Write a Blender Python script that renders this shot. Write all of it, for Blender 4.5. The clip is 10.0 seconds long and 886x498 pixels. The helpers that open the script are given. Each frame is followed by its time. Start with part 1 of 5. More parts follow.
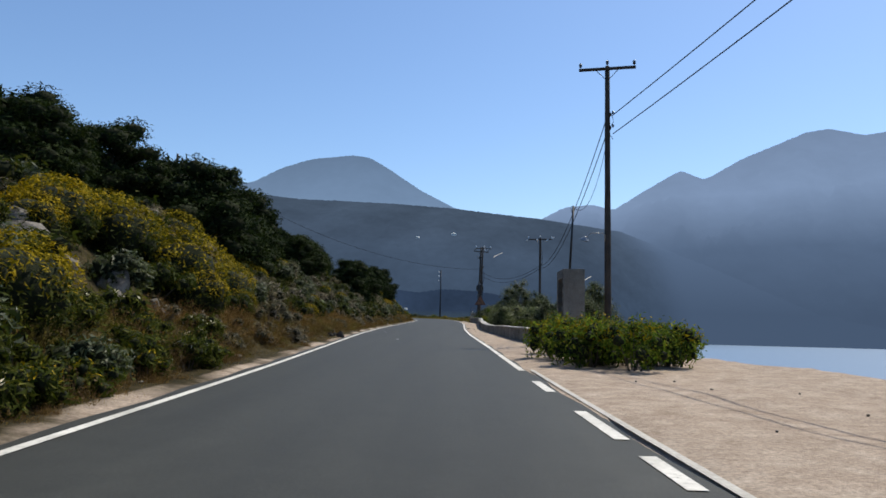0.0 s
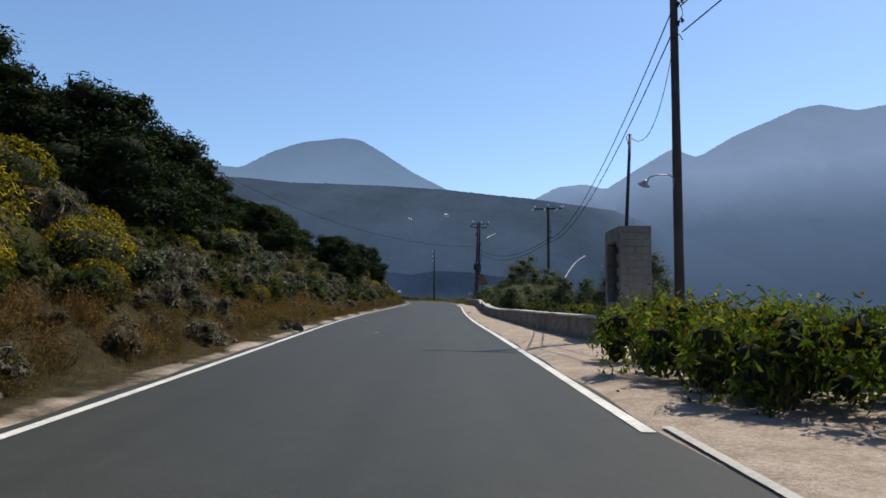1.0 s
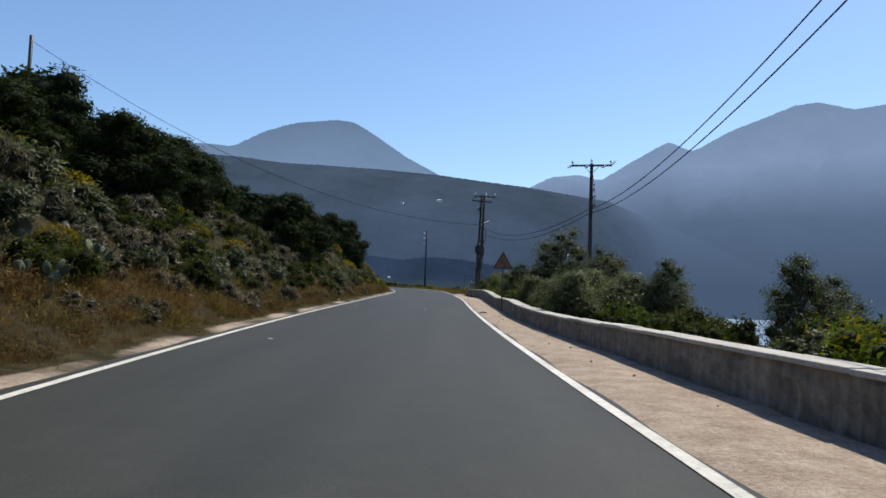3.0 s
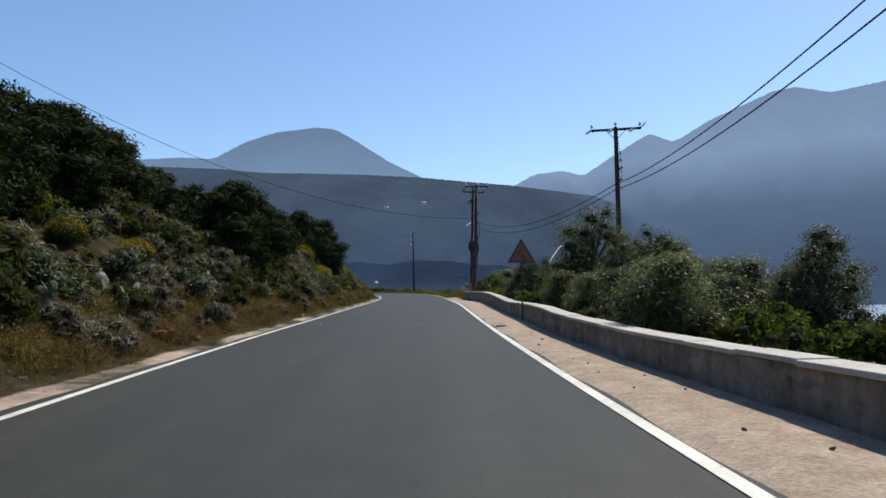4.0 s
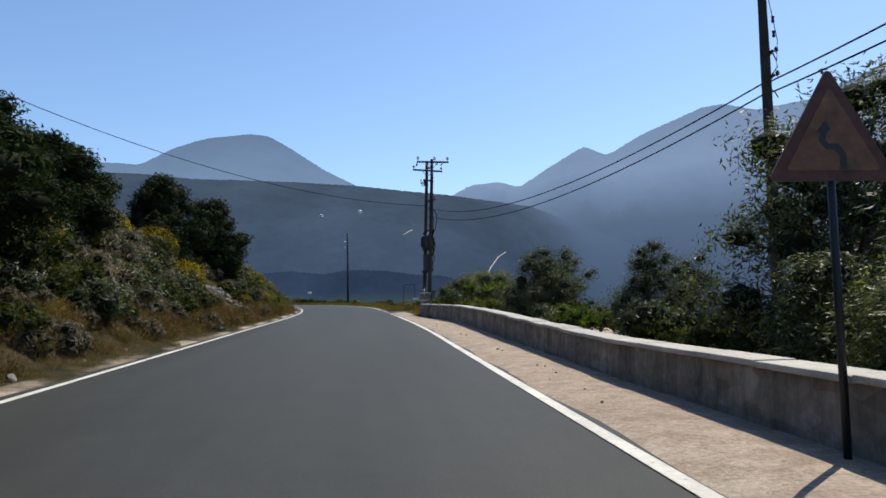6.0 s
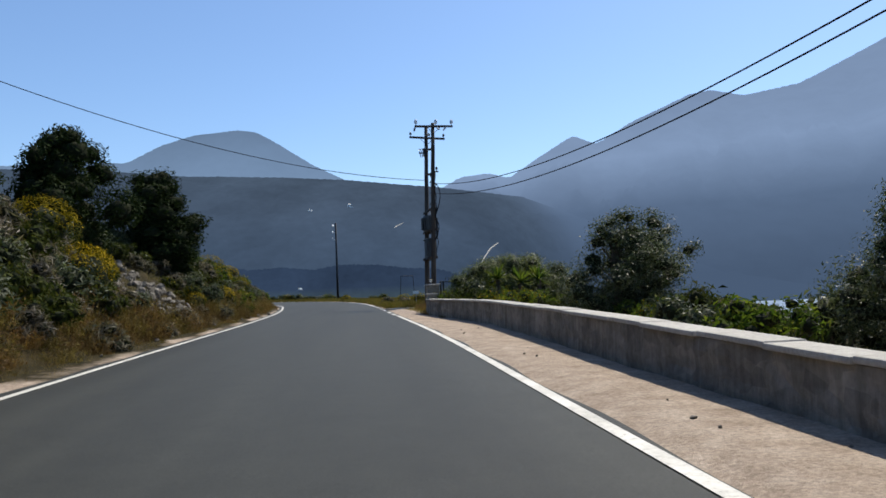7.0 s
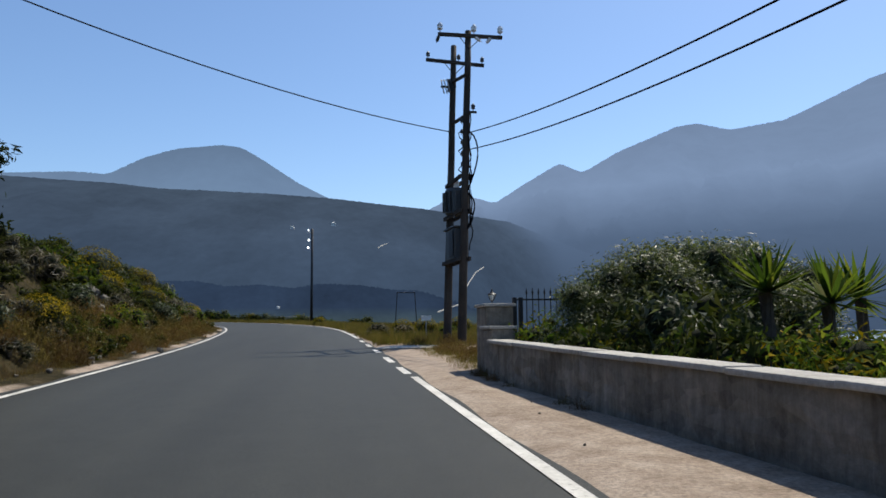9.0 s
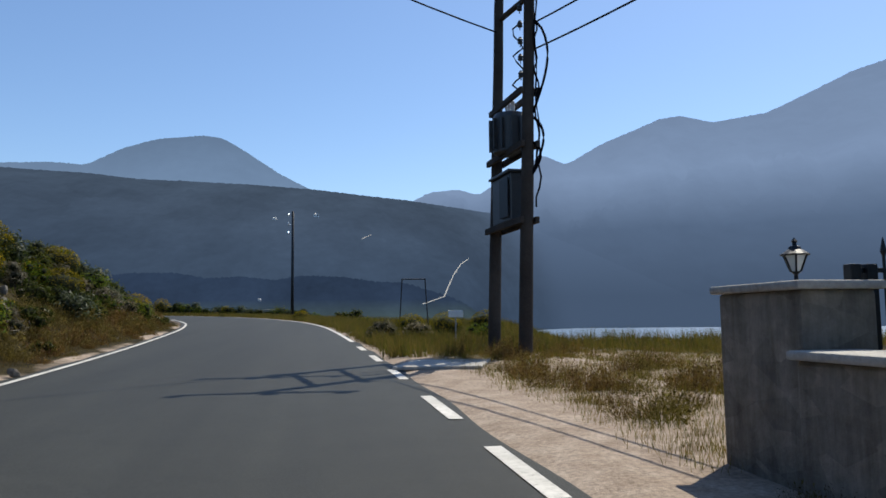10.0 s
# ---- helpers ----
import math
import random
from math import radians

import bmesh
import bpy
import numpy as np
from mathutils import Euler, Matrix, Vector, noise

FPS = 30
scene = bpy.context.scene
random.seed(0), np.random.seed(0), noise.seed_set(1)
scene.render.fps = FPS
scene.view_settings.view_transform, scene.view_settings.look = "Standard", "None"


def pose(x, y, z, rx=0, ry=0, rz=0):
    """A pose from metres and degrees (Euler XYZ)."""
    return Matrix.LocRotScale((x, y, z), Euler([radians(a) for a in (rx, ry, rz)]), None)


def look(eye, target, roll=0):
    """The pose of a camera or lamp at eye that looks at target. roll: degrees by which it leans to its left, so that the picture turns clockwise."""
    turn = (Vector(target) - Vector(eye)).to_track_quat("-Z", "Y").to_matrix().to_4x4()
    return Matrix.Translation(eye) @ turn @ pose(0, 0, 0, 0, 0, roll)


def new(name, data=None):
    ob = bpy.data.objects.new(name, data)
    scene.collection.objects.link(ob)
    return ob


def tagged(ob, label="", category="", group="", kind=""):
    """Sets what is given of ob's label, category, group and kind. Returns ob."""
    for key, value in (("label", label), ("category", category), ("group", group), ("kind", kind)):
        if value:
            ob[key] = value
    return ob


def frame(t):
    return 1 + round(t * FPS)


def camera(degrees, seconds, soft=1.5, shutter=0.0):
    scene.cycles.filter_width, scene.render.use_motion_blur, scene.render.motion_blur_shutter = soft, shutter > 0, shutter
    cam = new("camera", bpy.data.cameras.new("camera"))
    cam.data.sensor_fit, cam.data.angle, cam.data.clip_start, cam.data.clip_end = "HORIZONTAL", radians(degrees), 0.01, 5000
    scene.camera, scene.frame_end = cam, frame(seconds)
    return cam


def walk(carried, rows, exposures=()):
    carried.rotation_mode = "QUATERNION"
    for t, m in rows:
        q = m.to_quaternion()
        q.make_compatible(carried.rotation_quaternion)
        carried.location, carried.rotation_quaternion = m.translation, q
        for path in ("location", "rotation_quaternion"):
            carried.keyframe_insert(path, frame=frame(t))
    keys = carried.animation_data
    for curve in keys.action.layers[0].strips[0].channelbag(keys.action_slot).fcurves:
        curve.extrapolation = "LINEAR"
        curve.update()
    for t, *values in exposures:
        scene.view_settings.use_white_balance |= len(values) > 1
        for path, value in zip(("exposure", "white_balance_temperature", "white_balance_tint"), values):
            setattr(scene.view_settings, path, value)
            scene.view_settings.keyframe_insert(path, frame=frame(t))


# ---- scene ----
cam = camera(61.0, 10.0, soft=1.6)
PATH = [
    (0, (0.000, -0.001, 1.252), (-0.099, 9.941, 2.325), 1.22),
    (0.5, (-0.098, 5.001, 1.350), (-0.277, 14.946, 2.387), 0.53),
    (1, (-0.208, 10.061, 1.458), (-0.208, 20.026, 2.295), 0.27),
    (1.8, (-0.373, 18.272, 1.648), (-0.244, 28.246, 2.354), 0.60),
    (2, (-0.365, 20.286, 1.686), (-0.303, 30.262, 2.381), 0.41),
    (2.5, (-0.469, 25.296, 1.832), (-0.376, 35.273, 2.497), 2.87),
    (4, (-0.742, 40.182, 2.211), (-0.451, 50.153, 2.913), -1.01),
    (4.5, (-0.773, 45.290, 2.313), (-0.246, 55.245, 3.110), -0.80),
    (5, (-0.743, 50.504, 2.400), (0.083, 60.428, 3.311), -1.16),
    (5.5, (-0.736, 55.767, 2.521), (0.318, 65.668, 3.449), -1.48),
    (5.7, (-0.753, 57.861, 2.553), (0.350, 67.759, 3.450), -1.22),
    (6.8, (-0.650, 69.023, 2.798), (0.634, 78.915, 3.513), -1.63),
    (7, (-0.548, 71.112, 2.819), (0.711, 81.006, 3.548), -2.45),
    (7.5, (-0.346, 76.313, 2.925), (1.060, 86.187, 3.642), -2.05),
    (8, (-0.170, 81.478, 3.047), (1.263, 91.340, 3.875), 0.44),
    (8.5, (0.000, 86.461, 3.173), (1.390, 96.318, 4.125), -1.10),
    (9, (0.016, 91.472, 3.314), (1.504, 101.307, 4.349), -0.57),
    (9.5, (-0.004, 96.574, 3.432), (1.676, 106.374, 4.496), 0.09),
    (10, (-0.010, 101.828, 3.552), (1.700, 111.637, 4.482), -0.67),
]
walk(cam, [(t, look(e, g, r)) for t, e, g, r in PATH], ((0.0, 0.24), (2.5, 0.26), (4.0, 0.30), (7.5, 0.32), (8.0, 0.20), (10.0, 0.19)))

# ---- world, sun and exposure ----
SUN_TO = Vector((0.495, 0.465, 1.0)).normalized()
world = bpy.data.worlds.new("sky")
scene.world = world
world.use_nodes = True
wn = world.node_tree
sky = wn.nodes.new("ShaderNodeTexSky")
sky.sky_type = "NISHITA"
sky.sun_disc = False
sky.sun_elevation = math.asin(SUN_TO.z)
sky.sun_rotation = math.atan2(SUN_TO.x, SUN_TO.y)
sky.altitude = 50.0
sky.air_density = 1.0
sky.dust_density = 0.55
sky.ozone_density = 5.0
deep = wn.nodes.new("ShaderNodeHueSaturation")
deep.inputs["Saturation"].default_value = 1.03
wn.links.new(sky.outputs[0], deep.inputs["Color"])
wn.links.new(deep.outputs[0], wn.nodes["Background"].inputs[0])
wn.nodes["Background"].inputs[1].default_value = 0.131
sun = new("sun", bpy.data.lights.new("sun", "SUN"))
sun.data.energy = 5.0
sun.data.angle = radians(0.3)
sun.data.color = (1.0, 0.93, 0.80)
sun.matrix_basis = look((30, 30, 60), Vector((30, 30, 60)) - SUN_TO)


# ---- materials ----
def mat(name):
    m = bpy.data.materials.new(name)
    m.use_nodes = True
    nt = m.node_tree
    return m, nt, nt.nodes["Principled BSDF"]


def node(nt, kind, **kw):
    n = nt.nodes.new(kind)
    for k, v in kw.items():
        n.inputs[k.replace("_", " ")].default_value = v
    return n


def ramp(nt, source, stops):
    r = nt.nodes.new("ShaderNodeValToRGB")
    while len(r.color_ramp.elements) < len(stops):
        r.color_ramp.elements.new(0.5)
    for e, (p, c) in zip(r.color_ramp.elements, stops):
        e.position, e.color = p, (*c, 1)
    nt.links.new(source, r.inputs[0])
    return r.outputs[0]


def mix(nt, fac, a, b, blend="MIX"):
    n = nt.nodes.new("ShaderNodeMix")
    n.data_type, n.blend_type = "RGBA", blend
    for slot, v in ((0, fac), (6, a), (7, b)):
        if isinstance(v, bpy.types.NodeSocket):
            nt.links.new(v, n.inputs[slot])
        elif slot == 0:
            n.inputs[0].default_value = v
        else:
            n.inputs[slot].default_value = (*v, 1)
    return n.outputs[2]


def coords(nt, scale=1.0, space="Position"):
    if space == "Position":
        src = nt.nodes.new("ShaderNodeNewGeometry").outputs["Position"]
    else:
        src = nt.nodes.new("ShaderNodeTexCoord").outputs["Object"]
    mp = nt.nodes.new("ShaderNodeMapping")
    mp.inputs["Scale"].default_value = scale if isinstance(scale, tuple) else (scale,) * 3
    nt.links.new(src, mp.inputs[0])
    return mp.outputs[0]


def noise_of(nt, vec, scale, detail=4.0, rough=0.6):
    n = node(nt, "ShaderNodeTexNoise", Scale=scale, Detail=detail, Roughness=rough)
    nt.links.new(vec, n.inputs["Vector"])
    return n.outputs[0]


def bump(nt, bs, height, strength, dist=0.02):
    b = node(nt, "ShaderNodeBump", Strength=strength, Distance=dist)
    nt.links.new(height, b.inputs["Height"])
    nt.links.new(b.outputs[0], bs.inputs["Normal"])


def two_scale(name, dark, mid, light, big=0.4, small=9.0, rough=0.9, bump_s=0.4, bump_d=0.02, space="Position", island=0.0):
    """A surface with broad stains and a fine grain."""
    m, nt, bs = mat(name)
    v = coords(nt, 1.0, space)
    a = noise_of(nt, v, big, 5)
    b = noise_of(nt, v, small, 6, 0.7)
    c1 = ramp(nt, a, [(0.32, dark), (0.5, mid), (0.68, light)])
    c2 = ramp(nt, b, [(0.3, tuple(x * 0.55 for x in mid)), (0.5, mid), (0.7, tuple(min(1, x * 1.5) for x in mid))])
    col = mix(nt, 0.45, c1, c2)
    if island:
        g = nt.nodes.new("ShaderNodeNewGeometry")
        f = ramp(nt, g.outputs["Random Per Island"], [(0, (1 - island,) * 3), (1, (1 + island,) * 3)])
        col = mix(nt, 1.0, col, f, "MULTIPLY")
    nt.links.new(col, bs.inputs["Base Color"])
    bs.inputs["Roughness"].default_value = rough
    bs.inputs["Specular IOR Level"].default_value = 0.12
    bump(nt, bs, b, bump_s, bump_d)
    return m


def leaf_mat(name, cols, trans=0.35, rough=0.7, spec=0.03):
    """Leaves: every leaf and every plant its own shade, some light passing through."""
    m, nt, bs = mat(name)
    g = nt.nodes.new("ShaderNodeNewGeometry")
    n = len(cols)
    c = ramp(nt, g.outputs["Random Per Island"], [(i / (n - 1), k) for i, k in enumerate(cols)])
    oi = nt.nodes.new("ShaderNodeObjectInfo")
    f = ramp(nt, oi.outputs["Random"], [(0, (0.75, 0.78, 0.7)), (0.5, (1, 1, 1)), (1, (1.25, 1.15, 1.0))])
    c = mix(nt, 1.0, c, f, "MULTIPLY")
    v = coords(nt)
    c = mix(nt, 1.0, c, ramp(nt, noise_of(nt, v, 1.3, 3), [(0.3, (0.7, 0.7, 0.7)), (0.7, (1.25, 1.25, 1.2))]), "MULTIPLY")
    nt.links.new(c, bs.inputs["Base Color"])
    bs.inputs["Roughness"].default_value = rough
    bs.inputs["Specular IOR Level"].default_value = spec
    t = nt.nodes.new("ShaderNodeBsdfTranslucent")
    nt.links.new(mix(nt, 1.0, c, (1.1, 1.15, 0.6), "MULTIPLY"), t.inputs[0])
    ms = nt.nodes.new("ShaderNodeMixShader")
    ms.inputs[0].default_value = trans
    nt.links.new(bs.outputs[0], ms.inputs[1])
    nt.links.new(t.outputs[0], ms.inputs[2])
    nt.links.new(ms.outputs[0], nt.nodes["Material Output"].inputs[0])
    return m


def paint(name, col, rough=0.5, metal=0.0, wear=0.25):
    m, nt, bs = mat(name)
    v = coords(nt, 1.0, "Object")
    n = noise_of(nt, v, 7.0, 6, 0.7)
    c = ramp(nt, n, [(0.3, tuple(x * (1 - wear) for x in col)), (0.6, col), (0.8, tuple(min(1, x * (1 + wear)) for x in col))])
    nt.links.new(c, bs.inputs["Base Color"])
    bs.inputs["Roughness"].default_value = rough
    bs.inputs["Metallic"].default_value = metal
    bump(nt, bs, n, 0.15, 0.005)
    return m


def asphalt_mat():
    m, nt, bs = mat("asphalt")
    v = coords(nt)
    fine = noise_of(nt, v, 60.0, 4, 0.8)
    mid = noise_of(nt, v, 2.2, 5, 0.65)
    lane = noise_of(nt, coords(nt, (0.9, 0.03, 1.0)), 1.2, 4, 0.55)
    c = ramp(nt, fine, [(0.3, (0.0155, 0.0159, 0.0136)), (0.5, (0.030, 0.0307, 0.026)), (0.72, (0.057, 0.0577, 0.049))])
    c = mix(nt, 1.0, c, ramp(nt, lane, [(0.3, (0.80, 0.80, 0.80)), (0.7, (1.18, 1.17, 1.15))]), "MULTIPLY")
    c = mix(nt, 1.0, c, ramp(nt, mid, [(0.3, (0.88, 0.88, 0.88)), (0.7, (1.12, 1.12, 1.12))]), "MULTIPLY")
    nt.links.new(c, bs.inputs["Base Color"])
    bs.inputs["Roughness"].default_value = 0.62
    bs.inputs["Specular IOR Level"].default_value = 0.16
    bump(nt, bs, fine, 0.35, 0.006)
    return m


def line_mat():
    m, nt, bs = mat("road_paint")
    v = coords(nt)
    a = noise_of(nt, v, 14.0, 6, 0.75)
    b = noise_of(nt, v, 1.1, 4)
    c = ramp(nt, a, [(0.30, (0.16, 0.16, 0.15)), (0.42, (0.52, 0.51, 0.47)), (0.7, (0.66, 0.65, 0.61))])
    c = mix(nt, 1.0, c, ramp(nt, b, [(0.3, (0.66, 0.65, 0.62)), (0.6, (0.95, 0.94, 0.92))]), "MULTIPLY")
    nt.links.new(c, bs.inputs["Base Color"])
    bs.inputs["Roughness"].default_value = 0.7
    return m


def ground_mat():
    """Bare earth by the road, dry grass and scrub litter up the bank, green turf on the flat."""
    m, nt, bs = mat("ground")
    v = coords(nt)
    big = noise_of(nt, v, 0.35, 6, 0.65)
    mid = noise_of(nt, v, 2.4, 6, 0.7)
    fine = noise_of(nt, v, 22.0, 5, 0.75)
    earth = ramp(nt, mid, [(0.3, (0.218, 0.170, 0.132)), (0.5, (0.300, 0.244, 0.195)), (0.72, (0.39, 0.33, 0.272))])
    scrub = ramp(nt, mid, [(0.3, (0.012, 0.0120, 0.0060)), (0.5, (0.030, 0.0255, 0.0130)), (0.72, (0.066, 0.050, 0.027))])
    at = nt.nodes.new("ShaderNodeAttribute")
    at.attribute_name = "bare"
    edge = nt.nodes.new("ShaderNodeMath")
    edge.operation = "ADD"
    nt.links.new(at.outputs["Fac"], edge.inputs[0])
    k = nt.nodes.new("ShaderNodeMath")
    k.operation = "MULTIPLY_ADD"
    nt.links.new(big, k.inputs[0])
    k.inputs[1].default_value, k.inputs[2].default_value = 0.9, -0.45
    nt.links.new(k.outputs[0], edge.inputs[1])
    f = ramp(nt, edge.outputs[0], [(0.42, (0, 0, 0)), (0.60, (1, 1, 1))])
    c = mix(nt, f, scrub, earth)
    c = mix(nt, 1.0, c, ramp(nt, fine, [(0.3, (0.6, 0.6, 0.6)), (0.7, (1.35, 1.33, 1.3))]), "MULTIPLY")
    nt.links.new(c, bs.inputs["Base Color"])
    bs.inputs["Roughness"].default_value = 0.95
    bs.inputs["Specular IOR Level"].default_value = 0.05
    bump(nt, bs, fine, 0.7, 0.03)
    return m


def far_mat(name, stops, relief=0.25, scale=0.012, haze_veil=None):
    """Far slopes as if through kilometres of air: a plain glowing backdrop with haze painted into its colours, and the
    faint relief of woods and gullies.
    stops: height and hazed colour pairs; veil: the haze colours that a slope takes on as it bends away, and between
    which x."""
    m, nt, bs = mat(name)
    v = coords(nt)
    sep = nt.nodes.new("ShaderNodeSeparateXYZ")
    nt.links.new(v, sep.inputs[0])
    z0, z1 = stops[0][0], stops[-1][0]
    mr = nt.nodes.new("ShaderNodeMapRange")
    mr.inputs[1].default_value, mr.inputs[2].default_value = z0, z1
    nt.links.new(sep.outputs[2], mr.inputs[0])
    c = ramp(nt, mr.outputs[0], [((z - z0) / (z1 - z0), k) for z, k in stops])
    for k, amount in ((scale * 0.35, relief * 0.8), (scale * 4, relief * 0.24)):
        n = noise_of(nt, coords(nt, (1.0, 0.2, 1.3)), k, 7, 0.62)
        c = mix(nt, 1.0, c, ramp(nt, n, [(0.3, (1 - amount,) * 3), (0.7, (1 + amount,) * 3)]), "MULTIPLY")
    # haze painted in along x, so the slope's far end melts into the range
    if haze_veil:
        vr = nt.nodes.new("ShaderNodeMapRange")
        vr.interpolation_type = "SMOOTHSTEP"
        vr.inputs[1].default_value, vr.inputs[2].default_value = haze_veil[1], haze_veil[2]
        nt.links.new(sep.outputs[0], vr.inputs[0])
        v0, v1 = haze_veil[0][0][0], haze_veil[0][-1][0]
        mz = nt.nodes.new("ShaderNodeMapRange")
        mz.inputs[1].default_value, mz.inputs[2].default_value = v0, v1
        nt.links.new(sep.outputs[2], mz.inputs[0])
        c = mix(nt, vr.outputs[0], c, ramp(nt, mz.outputs[0], [((z - v0) / (v1 - v0), k) for z, k in haze_veil[0]]))
    # the slopes glow evenly, so the painted haze shows whatever the sun does
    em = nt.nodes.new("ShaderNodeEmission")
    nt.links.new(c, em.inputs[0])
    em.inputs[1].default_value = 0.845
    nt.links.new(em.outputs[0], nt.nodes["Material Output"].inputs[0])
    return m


def water_mat():
    m, nt, bs = mat("sea_water")
    bs.inputs["Base Color"].default_value = (0.075, 0.145, 0.24, 1)
    bs.inputs["Roughness"].default_value = 0.42
    v = coords(nt, (0.15, 0.5, 1))
    bump(nt, bs, noise_of(nt, v, 1.0, 5, 0.6), 0.5, 0.4)
    return m


ASPHALT, LINE, GROUND, WATER = asphalt_mat(), line_mat(), ground_mat(), water_mat()
BARK = two_scale("bark", (0.04, 0.032, 0.025), (0.085, 0.07, 0.055), (0.15, 0.13, 0.10), 2.0, 24.0, space="Object")
POLE_WOOD = two_scale("weathered_pole_wood", (0.028, 0.023, 0.019), (0.054, 0.045, 0.038), (0.098, 0.083, 0.070), 0.8, 30.0, 0.85, 0.5, space="Object")
CONCRETE = two_scale("old_concrete", (0.184, 0.172, 0.152), (0.288, 0.272, 0.24), (0.376, 0.36, 0.32), 0.9, 14.0, 0.92, 0.5)
RENDER_WALL = two_scale("stained_wall_render", (0.12, 0.106, 0.088), (0.21, 0.19, 0.16), (0.31, 0.285, 0.245), 0.7, 9.0, 0.95, 0.7, 0.03)
BLOCK = two_scale("weathered_concrete_block", (0.115, 0.104, 0.088), (0.18, 0.166, 0.143), (0.25, 0.232, 0.202), 1.3, 22.0, 0.95, 0.8, 0.02)
nt = RENDER_WALL.node_tree
bs = nt.nodes["Principled BSDF"]
cells = node(nt, "ShaderNodeTexVoronoi", Scale=4.2)
nt.links.new(coords(nt, (1.0, 0.8, 1.5)), cells.inputs["Vector"])
streak = noise_of(nt, coords(nt, (3.0, 3.0, 0.35)), 1.6, 5, 0.7)
under = bs.inputs["Base Color"].links[0].from_socket
tone = mix(nt, 1.0, under, ramp(nt, cells.outputs["Color"], [(0.1, (0.80, 0.80, 0.80)), (0.9, (1.16, 1.15, 1.13))]), "MULTIPLY")
nt.links.new(mix(nt, 1.0, tone, ramp(nt, streak, [(0.34, (0.68, 0.67, 0.64)), (0.62, (1.12, 1.12, 1.12))]), "MULTIPLY"), bs.inputs["Base Color"])
COPING = two_scale("pale_coping", (0.255, 0.2422, 0.2125), (0.3655, 0.3485, 0.3145), (0.4675, 0.4505, 0.408), 1.1, 16.0, 0.9, 0.4)
ROCK = two_scale("grey_limestone", (0.058, 0.050, 0.041), (0.150, 0.135, 0.115), (0.32, 0.295, 0.26), 2.2, 11.0, 0.95, 0.9, 0.05)
STEEL = paint("galvanised_steel", (0.30, 0.31, 0.32), 0.45, 0.8)
DARK_STEEL = paint("dark_steel", (0.03, 0.032, 0.035), 0.5, 0.6)
TANK = paint("grey_tank_paint", (0.055, 0.060, 0.064), 0.45, 0.2)
CERAMIC = paint("white_glazed_ceramic", (0.72, 0.74, 0.76), 0.12, 0.0, 0.08)
CABLE = paint("black_cable", (0.008, 0.008, 0.010), 0.9)
CABLE.node_tree.nodes["Principled BSDF"].inputs["Specular IOR Level"].default_value = 0.05
SIGN_RED = paint("faded_red_sign_paint", (0.115, 0.040, 0.026), 0.65, 0.0, 0.5)
SIGN_FACE = paint("rusted_sign_face", (0.20, 0.090, 0.042), 0.65, 0.0, 0.55)
SIGN_BLACK = paint("sign_black", (0.02, 0.018, 0.016), 0.5)
WHITE = paint("white_paint", (0.78, 0.78, 0.75), 0.6, 0.0, 0.12)
GLASS_FROST = paint("lantern_glass", (0.70, 0.72, 0.70), 0.15, 0.0, 0.05)
OAK_LEAF = leaf_mat("evergreen_leaves", [(0.0075, 0.0142, 0.0056), (0.0132, 0.0232, 0.0078), (0.021, 0.0335, 0.0108), (0.034, 0.047, 0.0165)], 0.17)
OLIVE_LEAF = leaf_mat("olive_leaves", [(0.020, 0.030, 0.014), (0.038, 0.052, 0.024), (0.068, 0.082, 0.044), (0.13, 0.145, 0.095)], 0.32, 0.5, 0.15)
GREEN_LEAF = leaf_mat("fresh_green_leaves", [(0.030, 0.055, 0.013), (0.060, 0.098, 0.019), (0.092, 0.126, 0.022), (0.155, 0.165, 0.034)], 0.5)
SPURGE_LEAF = leaf_mat("yellow_green_spurge", [(0.070, 0.066, 0.006), (0.150, 0.120, 0.007), (0.235, 0.175, 0.008), (0.30, 0.215, 0.012)], 0.22)
GREY_LEAF = leaf_mat("grey_dry_scrub", [(0.050, 0.042, 0.031), (0.096, 0.083, 0.065), (0.158, 0.140, 0.116), (0.26, 0.236, 0.21)], 0.26)
MAQUIS_LEAF = leaf_mat("dark_scrub_leaves", [(0.0165, 0.0245, 0.0070), (0.031, 0.0425, 0.0105), (0.050, 0.0605, 0.0150), (0.080, 0.080, 0.026)], 0.3)
RUST_GRASS = leaf_mat("rusty_dry_grass", [(0.050, 0.028, 0.0145), (0.092, 0.056, 0.029), (0.136, 0.088, 0.048), (0.198, 0.138, 0.080)], 0.42)
GREEN_GRASS = leaf_mat("verge_grass", [(0.0231, 0.0285, 0.0054), (0.0433, 0.0471, 0.0087), (0.074, 0.0702, 0.0126), (0.1282, 0.109, 0.0284)], 0.35)
OLEANDER_LEAF = leaf_mat("oleander_leaves", [(0.026, 0.036, 0.016), (0.045, 0.058, 0.024), (0.085, 0.105, 0.045), (0.175, 0.195, 0.10)], 0.42, 0.45, 0.18)
HERB_LEAF = leaf_mat("weed_leaves", [(0.0181, 0.0281, 0.0068), (0.035, 0.0462, 0.0087), (0.0583, 0.0696, 0.0121), (0.1054, 0.1054, 0.0242)], 0.3)
PETAL = leaf_mat("pale_petals", [(0.30, 0.30, 0.24), (0.45, 0.44, 0.36), (0.55, 0.54, 0.46)], 0.3)
STRAW_GRASS = leaf_mat("straw_weeds", [(0.0594, 0.0435, 0.015), (0.0987, 0.0776, 0.0291), (0.1579, 0.121, 0.0523), (0.2165, 0.1742, 0.0845)], 0.35)
MEADOW_GRASS = leaf_mat("meadow_blades", [(0.055, 0.068, 0.018), (0.095, 0.092, 0.025), (0.135, 0.098, 0.035), (0.18, 0.125, 0.055)], 0.4)
